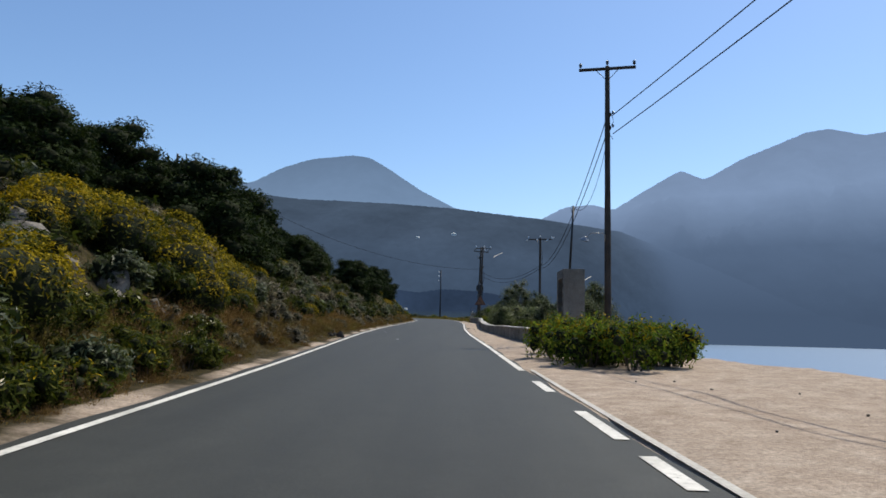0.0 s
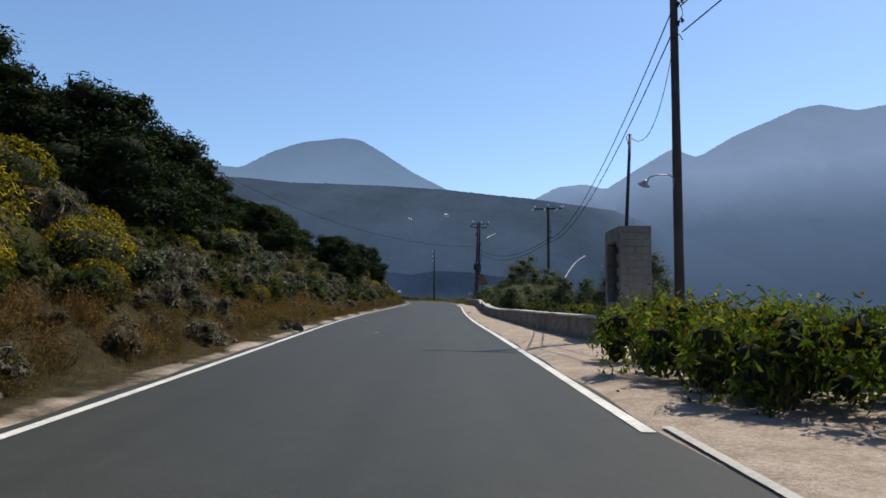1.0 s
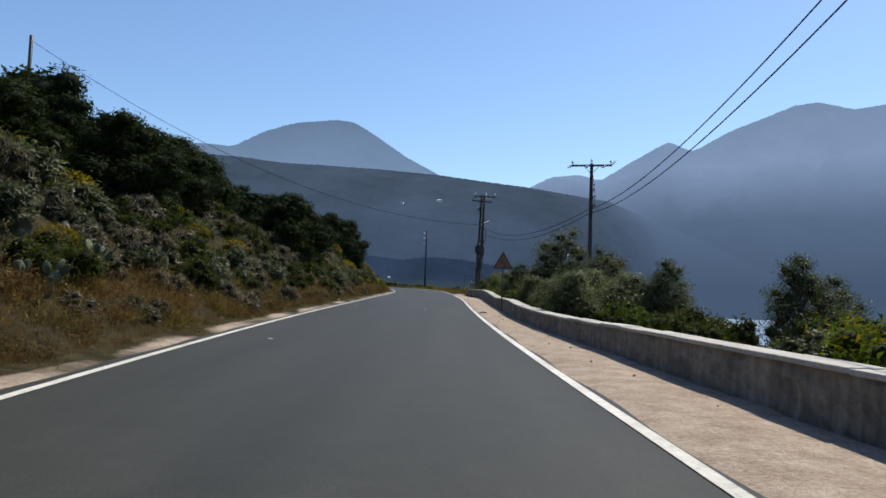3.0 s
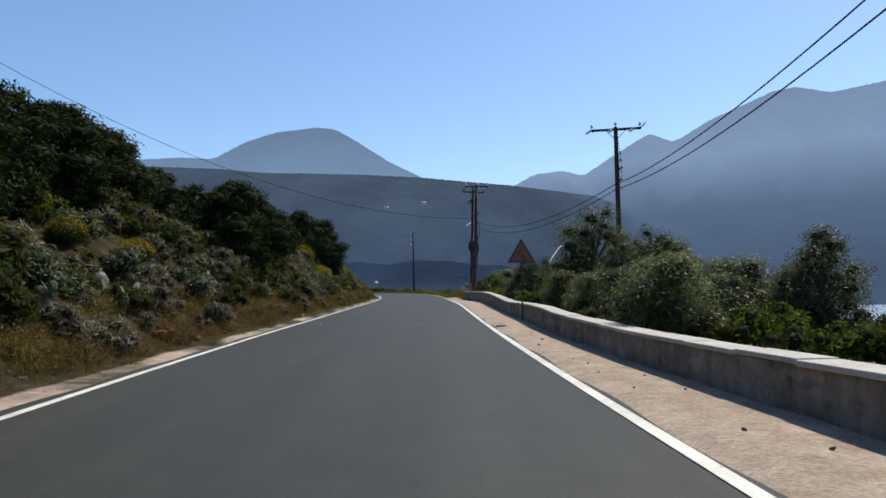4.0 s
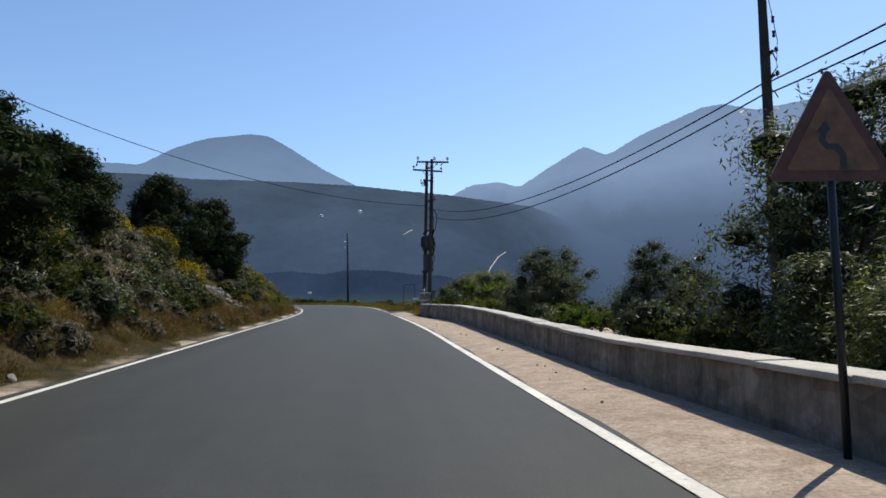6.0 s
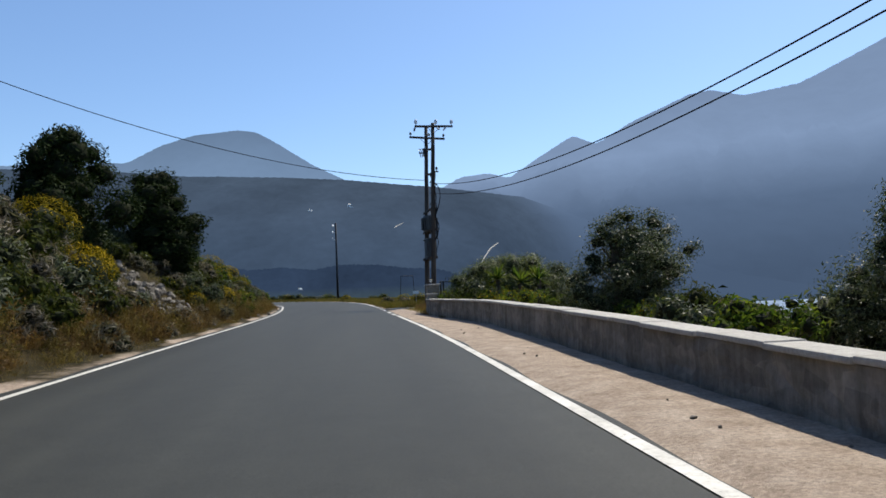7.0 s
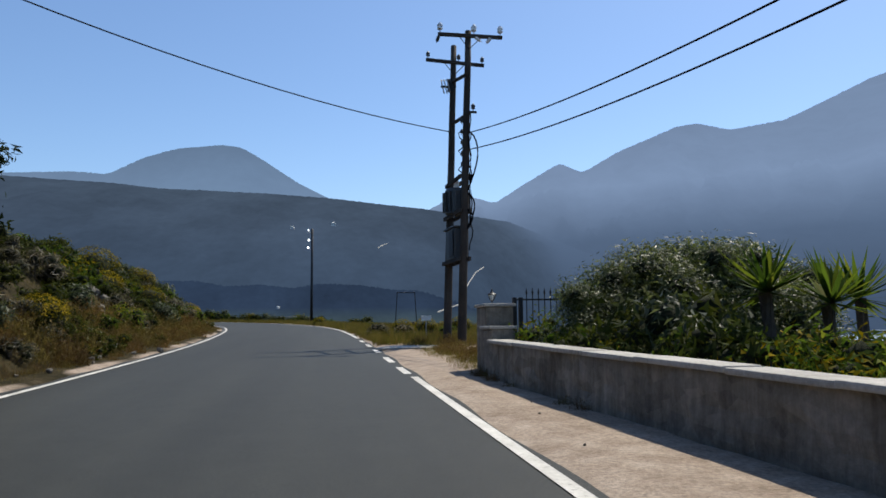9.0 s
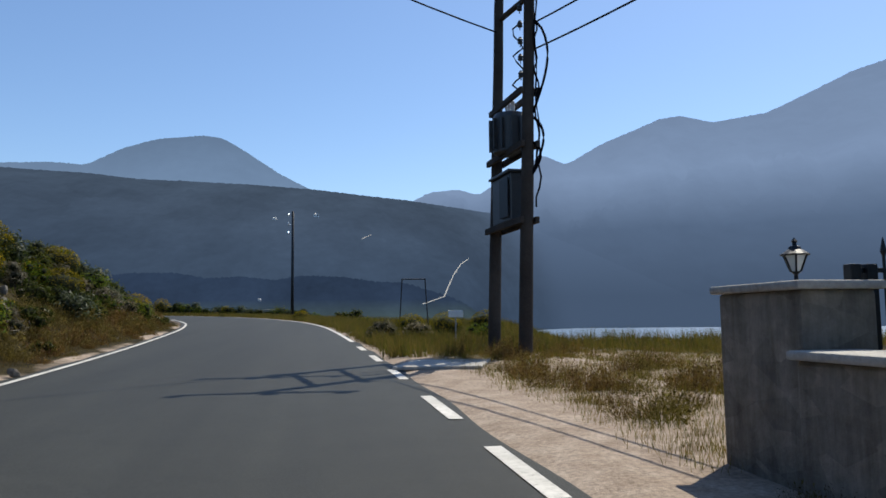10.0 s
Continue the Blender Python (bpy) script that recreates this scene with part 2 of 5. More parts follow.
# near-black fill of the cores added inside foliage for its inner shade
TWIG_SHADE = two_scale("dark_twig_shade", (0.010, 0.013, 0.006), (0.018, 0.022, 0.010), (0.030, 0.033, 0.016), 3.0, 30.0, 0.95, 0.8, 0.03)
DARK_ROCK = two_scale("dark_weathered_stone", (0.025, 0.022, 0.020), (0.055, 0.048, 0.042), (0.11, 0.10, 0.09), 2.4, 16.0, 0.95, 0.9, 0.04)
RED_ROCK = two_scale("iron_stained_stone", (0.07, 0.028, 0.016), (0.15, 0.070, 0.038), (0.27, 0.17, 0.11), 3.0, 14.0, 0.95, 0.9, 0.04)
CACTUS_SKIN = leaf_mat("cactus_pads", [(0.085, 0.105, 0.07), (0.13, 0.155, 0.105), (0.20, 0.225, 0.165)], 0.08)
# air haze put into the range colours by height, palest halfway up
RANGE_HAZE_STOPS = ((60, (0.064, 0.100, 0.168)), (280, (0.096, 0.146, 0.240)), (520, (0.212, 0.300, 0.465)), (860, (0.190, 0.270, 0.420)))
# ridge colours hold its haze and fade to the range's hazed colours rightwards
FAR_RIDGE = far_mat("wooded_ridge_far", ((0, (0.041, 0.067, 0.114)), (150, (0.060, 0.089, 0.138)), (240, (0.058, 0.085, 0.128))), 0.26, 0.022, ([(z, k) for z, (_, k) in zip((39, 155, 262, 400), RANGE_HAZE_STOPS)], 270, 430))
# the hill is coloured paler towards its foot for haze
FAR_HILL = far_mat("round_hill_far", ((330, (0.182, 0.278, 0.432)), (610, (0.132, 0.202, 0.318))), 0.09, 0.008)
FAR_RANGE = far_mat("mountain_range_far", RANGE_HAZE_STOPS, 0.10, 0.005)
# pale foot colour for hazy valley fields, darker woods above
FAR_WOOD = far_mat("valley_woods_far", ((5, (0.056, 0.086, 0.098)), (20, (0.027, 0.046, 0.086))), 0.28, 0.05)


# ---- helpers for meshes ----


def mesh_ob(name, verts, faces, material, parent=None, label="", smooth=False):
    me = bpy.data.meshes.new(name)
    me.from_pydata([tuple(v) for v in verts], [], faces)
    me.materials.append(material)
    if smooth:
        me.polygons.foreach_set("use_smooth", [True] * len(me.polygons))
    me.update()
    ob = new(name, me)
    if parent:
        ob.parent = parent
    return tagged(ob, label)


def part(name, bm, material, parent=None, label="", smooth=False):
    me = bpy.data.meshes.new(name)
    bmesh.ops.recalc_face_normals(bm, faces=bm.faces)
    bm.to_mesh(me)
    bm.free()
    me.materials.append(material)
    if smooth:
        me.polygons.foreach_set("use_smooth", [True] * len(me.polygons))
    ob = new(name, me)
    if parent:
        ob.parent = parent
    return tagged(ob, label)


def empty(name, at, label, category, group="", rz=0.0):
    ob = new(name)
    ob.empty_display_size = 0.2
    ob.matrix_basis = pose(*at, 0, 0, rz)
    return tagged(ob, label, category, group)


def box(bm, size, at=(0, 0, 0), bevel=0.0, turn=None):
    m = Matrix.Translation(at) @ (turn or Matrix()) @ Matrix.Diagonal((*size, 1))
    made = bmesh.ops.create_cube(bm, size=1, matrix=m)["verts"]
    if bevel:
        edges = list({e for v in made for e in v.link_edges})
        bmesh.ops.bevel(bm, geom=edges, offset=bevel, segments=2, affect="EDGES", profile=0.6)
    return bm


def rod(bm, a, b, r0, r1=None, sides=10, caps=True):
    a, b = Vector(a), Vector(b)
    d = b - a
    m = Matrix.Translation((a + b) / 2) @ d.to_track_quat("Z", "Y").to_matrix().to_4x4()
    bmesh.ops.create_cone(bm, cap_ends=caps, segments=sides, radius1=r0, radius2=r0 if r1 is None else r1, depth=d.length, matrix=m)
    return bm


def turned(bm, profile, at=(0, 0, 0), sides=12, m=None):
    """A body of revolution about z from (radius, height) pairs."""
    m = (m or Matrix()) if m else Matrix.Translation(at)
    rings = []
    for r, h in profile:
        rings.append([bm.verts.new(m @ Vector((r * math.cos(k * math.tau / sides), r * math.sin(k * math.tau / sides), h))) for k in range(sides)])
    for a, b in zip(rings, rings[1:]):
        for k in range(sides):
            bm.faces.new((a[k], a[(k + 1) % sides], b[(k + 1) % sides], b[k]))
    bm.faces.new(rings[0][::-1])
    bm.faces.new(rings[-1])
    return bm


def tube_path(bm, pts, r, sides=6):
    pts = [Vector(p) for p in pts]
    rings = []
    for i, p in enumerate(pts):
        d = (pts[min(i + 1, len(pts) - 1)] - pts[max(i - 1, 0)]).normalized()
        q = d.to_track_quat("Z", "Y")
        rings.append([bm.verts.new(p + q @ Vector((r * math.cos(k * math.tau / sides), r * math.sin(k * math.tau / sides), 0))) for k in range(sides)])
    for a, b in zip(rings, rings[1:]):
        for k in range(sides):
            bm.faces.new((a[k], a[(k + 1) % sides], b[(k + 1) % sides], b[k]))
    bm.faces.new(rings[0][::-1])
    bm.faces.new(rings[-1])
    return bm


# ---- the lie of the land ----
EDGE_Y = (-60, 0, 15, 30, 45, 60, 75, 90, 105, 120, 135, 147, 160, 176, 190, 205, 225)
EDGE_L = (-3.5, -3.6, -3.85, -4.45, -5.05, -5.2, -5.05, -5.0, -4.8, -5.0, -6.0, -7.1, -9.2, -13.5, -21, -36, -75)
EDGE_R = (2.3, 2.0, 1.65, 1.5, 1.22, 1.25, 1.5, 1.8, 1.62, 1.5, 1.1, 0.5, -1.4, -5.5, -11.5, -22, -48)


def smooth_edge(table):
    """The edge as a gentle curve: the table run over with a short moving mean."""
    ys = np.arange(-60, 226, 1.0)
    xs = np.interp(ys, EDGE_Y, table)
    k = np.ones(15) / 15
    return ys, np.convolve(np.pad(xs, 7, mode="edge"), k, "valid")


SL, SR = smooth_edge(EDGE_L), smooth_edge(EDGE_R)


def xl(y):
    return np.interp(y, *SL)


def xr(y):
    return np.interp(y, *SR)


def road_z(y):
    y = np.clip(y, -80, 230)
    return 0.0229 * y - 0.0000049 * y * y


def wave(x, y, s, seed=0.0):
    return np.sin(x * s + seed) * np.cos(y * s * 0.83 + 1.7 * seed) + 0.5 * np.sin(x * s * 2.3 + y * s * 1.9 + seed * 3.1)


def step(a, b, v):
    t = np.clip((v - a) / (b - a), 0, 1)
    return t * t * (3 - 2 * t)


WALL_Y = (29.6, 36, 44, 48, 52, 58, 62, 66, 72, 77, 82, 86, 91, 94, 97, 100, 103, 105.3)
WALL_X = (3.75, 3.2, 2.9, 2.74, 2.56, 2.52, 2.62, 2.80, 2.88, 3.1, 3.25, 3.45, 3.6, 3.7, 3.5, 3.25, 3.0, 2.92)
WALL_TOP = (0.70, 0.66, 0.60, 0.54, 0.52, 0.56, 0.64, 0.62, 0.57, 0.61, 0.69, 0.72, 0.74, 0.76, 0.76, 0.75, 0.74, 0.73)


def wall_x(y):
    return np.interp(y, WALL_Y, WALL_X)


def wall_top(y):
    return np.interp(y, WALL_Y, WALL_TOP)


def height(x, y):
    x, y = np.asarray(x, float), np.asarray(y, float)
    base = road_z(y)
    dl, dr = xl(y) - 0.28 - x, x - xr(y) - 0.13
    # the left bank and the hillside behind it
    amp = 1 - 0.38 * step(132, 150, y) - 0.62 * step(146, 168, y)
    d = np.clip(dl - 0.95, 0, None)
    prof = 0.74 * np.minimum(d, 3.7) + 0.34 * np.clip(d - 3.7, 0, 20) + 0.15 * np.clip(d - 23.7, 0, 60)
    rough = step(0.5, 4, d) * (0.16 * wave(x, y, 1.1, 0.4) + 0.28 * wave(x, y, 0.33, 2.0))
    left = amp * (prof + rough) + 0.05 * step(0.1, 0.6, dl)
    # the seaward side: level shoulder, then a fall to the shore
    flat = 5.5 + 14 * step(104, 112, y) + 3 * step(30, 10, y)
    # past the driveway the land falls to the bay beyond a line that runs off to the far meadow
    brow = np.clip(np.minimum(x - 6.5 - 0.215 * (y - 124.5), y - 124.5), 0, None)
    q = np.maximum(np.clip(dr - flat, 0, None), brow)
    right = -0.30 * np.minimum(q, 70) - 0.02 * np.clip(q - 70, 0, 400) + 0.03 * step(0.1, 0.5, dr)
    right = right + step(0.6, 4, dr) * 0.05 * wave(x, y, 1.3, 5.0)
    h = np.where(dl > 0, left, np.where(dr > 0, right, -0.05))
    # the meadow past the bend
    past = step(0, 14, dr) * step(138, 175, y)
    h = h + past * np.where(dr > 0, -0.9, 0)
    far = step(240, 420, np.hypot(x, y - 60))
    return (base + h) * (1 - far) + far * np.where(x > 120 * (1 - step(200, 700, y)) , -16.0, -3.0)


# ---- ground, sea and far country ----
def axis(lo, hi, fine_lo, fine_hi, fine, grow=1.22):
    mid = list(np.arange(fine_lo, fine_hi + 1e-6, fine))
    s, v, up = fine, fine_hi, []
    while v < hi:
        s *= grow
        v += s
        up.append(v)
    s, v, down = fine, fine_lo, []
    while v > lo:
        s *= grow
        v -= s
        down.append(v)
    return np.array(down[::-1] + mid + up)


def build_ground():
    xs, ys = axis(-3600, 3600, -16, 9, 0.32), axis(-600, 4000, -12, 170, 0.55)
    gx, gy = np.meshgrid(xs, ys)
    gz = height(gx, gy)
    verts = np.c_[gx.ravel(), gy.ravel(), gz.ravel()]
    nx, ny = len(xs), len(ys)
    i = np.arange((ny - 1) * nx).reshape(ny - 1, nx)[:, :-1].ravel()
    faces = np.c_[i, i + 1, i + nx + 1, i + nx]
    ob = mesh_ob("ground", verts, faces.tolist(), GROUND, smooth=True)
    dl, dr = xl(gy) - 0.28 - gx, gx - xr(gy) - 0.13
    bare = np.where(dl > -0.3, (1 - step(0.30, 0.8, dl)) * (0.53 + 0.13 * wave(gx, gy, 0.6, 3.0)), 0) + np.where(dr > -0.3, 1 - 0.75 * step(6, 9, dr) - 0.85 * step(113, 126, gy) * step(0.2, 1.5, dr), 0)
    bare = np.where(np.hypot(gx, gy - 60) > 300, 0, bare)
    at = ob.data.attributes.new("bare", "FLOAT", "POINT")
    at.data.foreach_set("value", np.clip(bare, 0, 1).ravel().astype(np.float32))
    tagged(ob, "dry stony roadside ground with scrubby bank", "ground", kind="structure")


def strip(name, left, right, material, y0, y1, dy, lift, label, cross=0.0, parent=None):
    """A ribbon that follows the road between two edges."""
    ys = np.arange(y0, y1 + 1e-6, dy)
    n = 9 if cross else 2
    verts, faces = [], []
    for y in ys:
        a, b = left(y), right(y)
        for k in range(n):
            f = k / (n - 1)
            verts.append((a + (b - a) * f, y, road_z(y) + lift + cross * (1 - (2 * f - 1) ** 2)))
    for r in range(len(ys) - 1):
        for k in range(n - 1):
            i = r * n + k
            faces.append((i, i + 1, i + n + 1, i + n))
    return mesh_ob(name, verts, faces, material, parent, label, smooth=True)


def build_road():
    road = strip("road", lambda y: xl(y) - 0.28 - 0.04 * math.sin(y * 1.7), lambda y: xr(y) + 0.14 + 0.04 * math.sin(y * 1.3 + 1), ASPHALT, -60, 215, 0.5, 0.0, "", 0.02)
    tagged(road, "worn grey asphalt two-lane country road", "road", kind="structure")
    edge = strip("road_marking", lambda y: xl(y) - 0.07, lambda y: xl(y) + 0.06, LINE, -50, 212, 0.5, 0.012, "solid white painted edge line", parent=road)
    for y0, y1 in ((16.9, 106.0), (127.0, 210.0)):
        strip("road_marking", lambda y: xr(y) - 0.07, lambda y: xr(y) + 0.07, LINE, y0, y1, 0.5, 0.012, "solid white painted edge line", parent=road)
    for y0, y1 in ((-3.0, -1.0), (1.3, 3.3), (5.6, 6.9), (7.8, 10.0), (12.4, 14.3), (106.6, 108.4), (110.0, 112.1), (114.4, 116.3), (118.4, 120.3), (122.4, 124.2)):
        strip("road_marking", lambda y: xr(y) - 0.12, lambda y: xr(y) + 0.04, LINE, y0, y1, (y1 - y0) / 4, 0.012, "short white painted dash", parent=road)
    strip("road_edge", lambda y: xr(y) + 0.20, lambda y: xr(y) + 0.30, COPING, -6, 17.2, 0.4, 0.014, "pale concrete road edge strip", parent=road)


def ridge(name, material, label, dist, depth, crest, az0, az1, foot, bumps, seed, rough=1.5, pull=0.0):
    """A far slope: its crest height follows from its angle seen from the road."""
    naz, nr = 900, 16
    verts, faces = [], []
    for j in range(nr):
        f = j / (nr - 1)
        for i in range(naz):
            az = az0 + (az1 - az0) * i / (naz - 1)
            top = math.tan(radians(crest(az))) * dist
            deep = depth * (1 - pull * float(step(9, 19, az)))
            r = dist - deep * (1 - f)
            shape = f ** 0.8
            n = noise.fractal(Vector((az * 0.35, f * 5.0, seed)), 0.9, 2.1, 6)
            n2 = noise.fractal(Vector((az * 7.0, f * 9.0, seed + 5)), 0.8, 2.1, 4)
            z = foot + (top - foot) * shape + bumps * n * (4 * f * (1 - f)) + rough * n2 * f
            a = radians(az)
            rr = r + deep * 0.12 * n * (1 - f)
            verts.append((rr * math.sin(a), rr * math.cos(a), z))
    for j in range(nr - 1):
        for i in range(naz - 1):
            k = j * naz + i
            faces.append((k, k + 1, k + naz + 1, k + naz))
    ob = mesh_ob(name, verts, faces, material, smooth=True)
    return tagged(ob, label, "mountain", kind="structure")


def knots(*pairs):
    """A smooth height along the skyline: angle and height in degrees."""
    xs, ys = [p[0] for p in pairs], [p[1] for p in pairs]
    fine = np.arange(xs[0], xs[-1] + 0.01, 0.1)
    v = np.interp(fine, xs, ys)
    k = np.hanning(13)
    v = np.convolve(np.pad(v, 6, mode="edge"), k / k.sum(), "valid")
    return lambda a: float(np.interp(a, fine, v))


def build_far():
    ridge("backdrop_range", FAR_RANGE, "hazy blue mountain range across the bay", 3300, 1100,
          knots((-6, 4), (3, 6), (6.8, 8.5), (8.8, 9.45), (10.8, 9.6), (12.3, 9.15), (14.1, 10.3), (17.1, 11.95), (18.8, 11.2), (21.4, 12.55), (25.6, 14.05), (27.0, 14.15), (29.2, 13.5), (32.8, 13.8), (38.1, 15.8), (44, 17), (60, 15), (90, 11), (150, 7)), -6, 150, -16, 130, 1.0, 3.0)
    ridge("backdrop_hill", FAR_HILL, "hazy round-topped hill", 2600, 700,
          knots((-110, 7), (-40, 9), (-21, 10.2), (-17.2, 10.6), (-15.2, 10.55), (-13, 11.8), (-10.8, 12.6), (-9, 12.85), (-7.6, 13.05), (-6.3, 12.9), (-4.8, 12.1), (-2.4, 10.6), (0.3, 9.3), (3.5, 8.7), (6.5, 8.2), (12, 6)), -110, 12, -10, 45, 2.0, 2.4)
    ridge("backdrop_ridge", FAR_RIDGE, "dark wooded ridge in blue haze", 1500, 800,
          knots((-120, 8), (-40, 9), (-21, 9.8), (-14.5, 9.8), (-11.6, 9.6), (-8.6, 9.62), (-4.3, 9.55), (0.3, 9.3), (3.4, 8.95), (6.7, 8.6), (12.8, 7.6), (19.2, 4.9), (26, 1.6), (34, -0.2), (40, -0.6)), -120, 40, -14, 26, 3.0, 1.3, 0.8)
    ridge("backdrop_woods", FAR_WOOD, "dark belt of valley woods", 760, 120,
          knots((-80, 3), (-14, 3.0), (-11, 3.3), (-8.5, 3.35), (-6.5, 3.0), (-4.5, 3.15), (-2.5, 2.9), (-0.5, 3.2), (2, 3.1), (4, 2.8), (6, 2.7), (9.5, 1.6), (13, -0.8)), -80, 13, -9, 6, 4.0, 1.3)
    me = bpy.data.meshes.new("water")
    me.from_pydata([(30, -600, -13.5), (4200, -600, -13.5), (4200, 4200, -13.5), (30, 4200, -13.5)], [], [(0, 1, 2, 3)])
    me.materials.append(WATER)
    tagged(new("water", me), "calm blue bay below the road", "sea", kind="structure")


build_ground()
build_road()
build_far()


# ---- poles, wires and roadside things ----
def gz(x, y):
    return float(height(x, y))


def insulator(bm, at, s=1.0, up=True):
    k = 1 if up else -1
    prof = [(0.012, 0), (0.012, 0.07), (0.055, 0.075), (0.065, 0.10), (0.045, 0.125), (0.06, 0.14), (0.065, 0.165), (0.04, 0.19), (0.035, 0.215), (0.015, 0.225)]
    turned(bm, [(r * s, h * s * k) for r, h in (prof if up else prof)], at, 10)


def strain_insulator(bm, a, way, discs=3, s=1.0):
    """A short string of glazed discs drawn out from a cross-arm by the line."""
    way = Vector(way).normalized()
    q = way.to_track_quat("Z", "Y").to_matrix().to_4x4()
    prof = [(0.012, 0.0)]
    for k in range(discs):
        z = 0.06 + 0.085 * k
        prof += [(0.014, z), (0.062, z + 0.008), (0.070, z + 0.028), (0.030, z + 0.045), (0.016, z + 0.06)]
    prof.append((0.010, 0.12 + 0.085 * discs))
    turned(bm, [(r * s, z * s) for r, z in prof], sides=10, m=Matrix.Translation(a) @ q)


def utility_pole(name, x, y, top, arm, label, arm_turn=-13.6, low_hooks=True, lamp=False, drop_line=False):
    """A wooden line pole with a cross-arm, pin insulators and braces."""
    g = gz(x, y)
    root = empty(name, (x, y, g), label, "utility pole", "line poles", arm_turn)
    h = top - g
    bm = bmesh.new()
    n, rings = 14, 9
    prof = [(0.155 - 0.05 * k / rings + 0.004 * math.sin(k * 2.1), -0.4 + (h + 0.4) * k / rings) for k in range(rings + 1)]
    prof.append((0.07, h + 0.05))
    turned(bm, prof, sides=n)
    part("shaft", bm, POLE_WOOD, root, smooth=True)
    if arm:
        bm = bmesh.new()
        box(bm, (arm, 0.10, 0.12), (0, -0.13, h - 0.12), 0.012)
        part("cross_arm", bm, POLE_WOOD, root, "dark timber cross-arm")
        for s in (-1, 1):
            bm = bmesh.new()
            rod(bm, (s * 0.50, -0.15, h - 0.16), (s * 0.05, -0.13, h - 0.62), 0.016, sides=6)
            part("brace", bm, DARK_STEEL, root)
        for dx, dy, dz in ((-arm / 2 + 0.07, -0.13, h - 0.06), (arm / 2 - 0.07, -0.13, h - 0.06), (0.0, 0.0, h + 0.05)):
            bm = bmesh.new()
            insulator(bm, (dx, dy, dz), 1.15)
            part("insulator", bm, CERAMIC if name == "power_pole" else TANK, root, smooth=True)
        if name == "power_pole":
            for dx, way in ((-arm / 2 + 0.05, (-0.9, -0.5, -0.55)), (-0.22, (-0.3, -0.8, -0.5)), (arm / 2 - 0.35, (-0.8, -0.4, -0.5)), (arm / 2 - 0.02, (0.7, -0.3, 0.75))):
                bm = bmesh.new()
                strain_insulator(bm, (dx, -0.19, h - 0.12), way, 3, 1.15)
                part("strain_insulator", bm, CERAMIC, root, "white glazed strain insulator", smooth=True)
    if low_hooks:
        for k, dz in enumerate((2.15, 2.75)):
            bm = bmesh.new()
            box(bm, (0.06, 0.34, 0.07), (0.13, 0, h - dz), 0.01)
            rod(bm, (0.13, -0.1, h - dz), (0.24, -0.1, h - dz), 0.012, sides=6)
            insulator(bm, (0.24, -0.1, h - dz - 0.05), 0.8)
            part("bracket", bm, DARK_STEEL, root)
        bm = bmesh.new()
        pts = [(0.16 + 0.10 * math.sin(k * 0.9), -0.06, h - 2.2 - 0.14 * k + 0.05 * math.cos(k * 1.7)) for k in range(9)]
        tube_path(bm, pts, 0.014)
        part("cable_loop", bm, CABLE, root)
    if lamp:
        bm = bmesh.new()
        pts = [(-0.12, -0.05, 4.35), (-0.10, -0.1, 4.62), (-0.22, -0.2, 4.72), (-0.62, -0.3, 4.72), (-0.82, -0.34, 4.64), (-0.88, -0.36, 4.5)]
        tube_path(bm, pts, 0.022, 8)
        part("lamp_arm", bm, STEEL, root, "thin bent steel lamp arm", smooth=True)
        bm = bmesh.new()
        turned(bm, [(0.03, 0.10), (0.06, 0.06), (0.15, -0.02), (0.19, -0.06), (0.17, -0.075), (0.05, -0.12), (0.02, -0.13)], m=pose(-0.95, -0.38, 4.47, 25, 20, 0), sides=14)
        part("lamp_head", bm, STEEL, root, "small hooded street lamp head", smooth=True)
    if drop_line:
        bm = bmesh.new()
        tube_path(bm, [(0.08, -0.1, h - 0.5), (0.16, -0.16, h - 1.2), (0.25, -0.2, h - 1.9), (0.22, -0.16, h - 2.4)], 0.010)
        part("drop_line", bm, CABLE, root)
        for dz in (1.35, 1.72):
            bm = bmesh.new()
            turned(bm, [(0.02, -0.09), (0.045, -0.07), (0.03, 0.0), (0.045, 0.07), (0.02, 0.09)], (0.18, -0.17, h - dz), 8)
            part("line_weight", bm, DARK_STEEL, root)
    return root


def thin_pole(name, x, y, top, r, label, studs=0):
    g = gz(x, y)
    root = empty(name, (x, y, g), label, "utility pole", "line poles")
    bm = bmesh.new()
    h = top - g
    turned(bm, [(r * 1.3, -0.3), (r * 1.15, h * 0.4), (r, h), (r * 0.5, h + 0.04)], sides=10)
    part("shaft", bm, DARK_STEEL, root, smooth=True)
    for k in range(studs):
        bm = bmesh.new()
        rod(bm, (0, 0, h - 0.45 - 1.1 * k), (-0.50, -0.05, h - 0.45 - 1.1 * k), 0.025, sides=6)
        insulator(bm, (-0.50, -0.05, h - 0.6 - 1.1 * k), 1.9)
        part("insulator", bm, CERAMIC, root, "white ceramic insulator")
    return root


def wire(a, b, sag, r=0.020, name="overhead_wire", label="black overhead cable sagging between poles"):
    a, b = Vector(a), Vector(b)
    bm = bmesh.new()
    n = 36
    pts = [a.lerp(b, k / n) - Vector((0, 0, sag * 4 * (k / n) * (1 - k / n))) for k in range(n + 1)]
    tube_path(bm, pts, r, 6)
    ob = part(name, bm, CABLE, smooth=True)
    return tagged(ob, label, "cable", "overhead wires")


PA, PC, PE, PG = (6.76, 32.2), (9.36, 78.1), (-2.3, 191.5), (-33.6, 90.0)
P1, P2 = (4.54, 120.6), (4.73, 118.4)
ZA, ZC, ZH = 12.95, 11.0, 14.45
utility_pole("utility_pole", *PA, ZA, 2.45, "dark wooden line pole with cross-arm and a small street lamp", lamp=True)
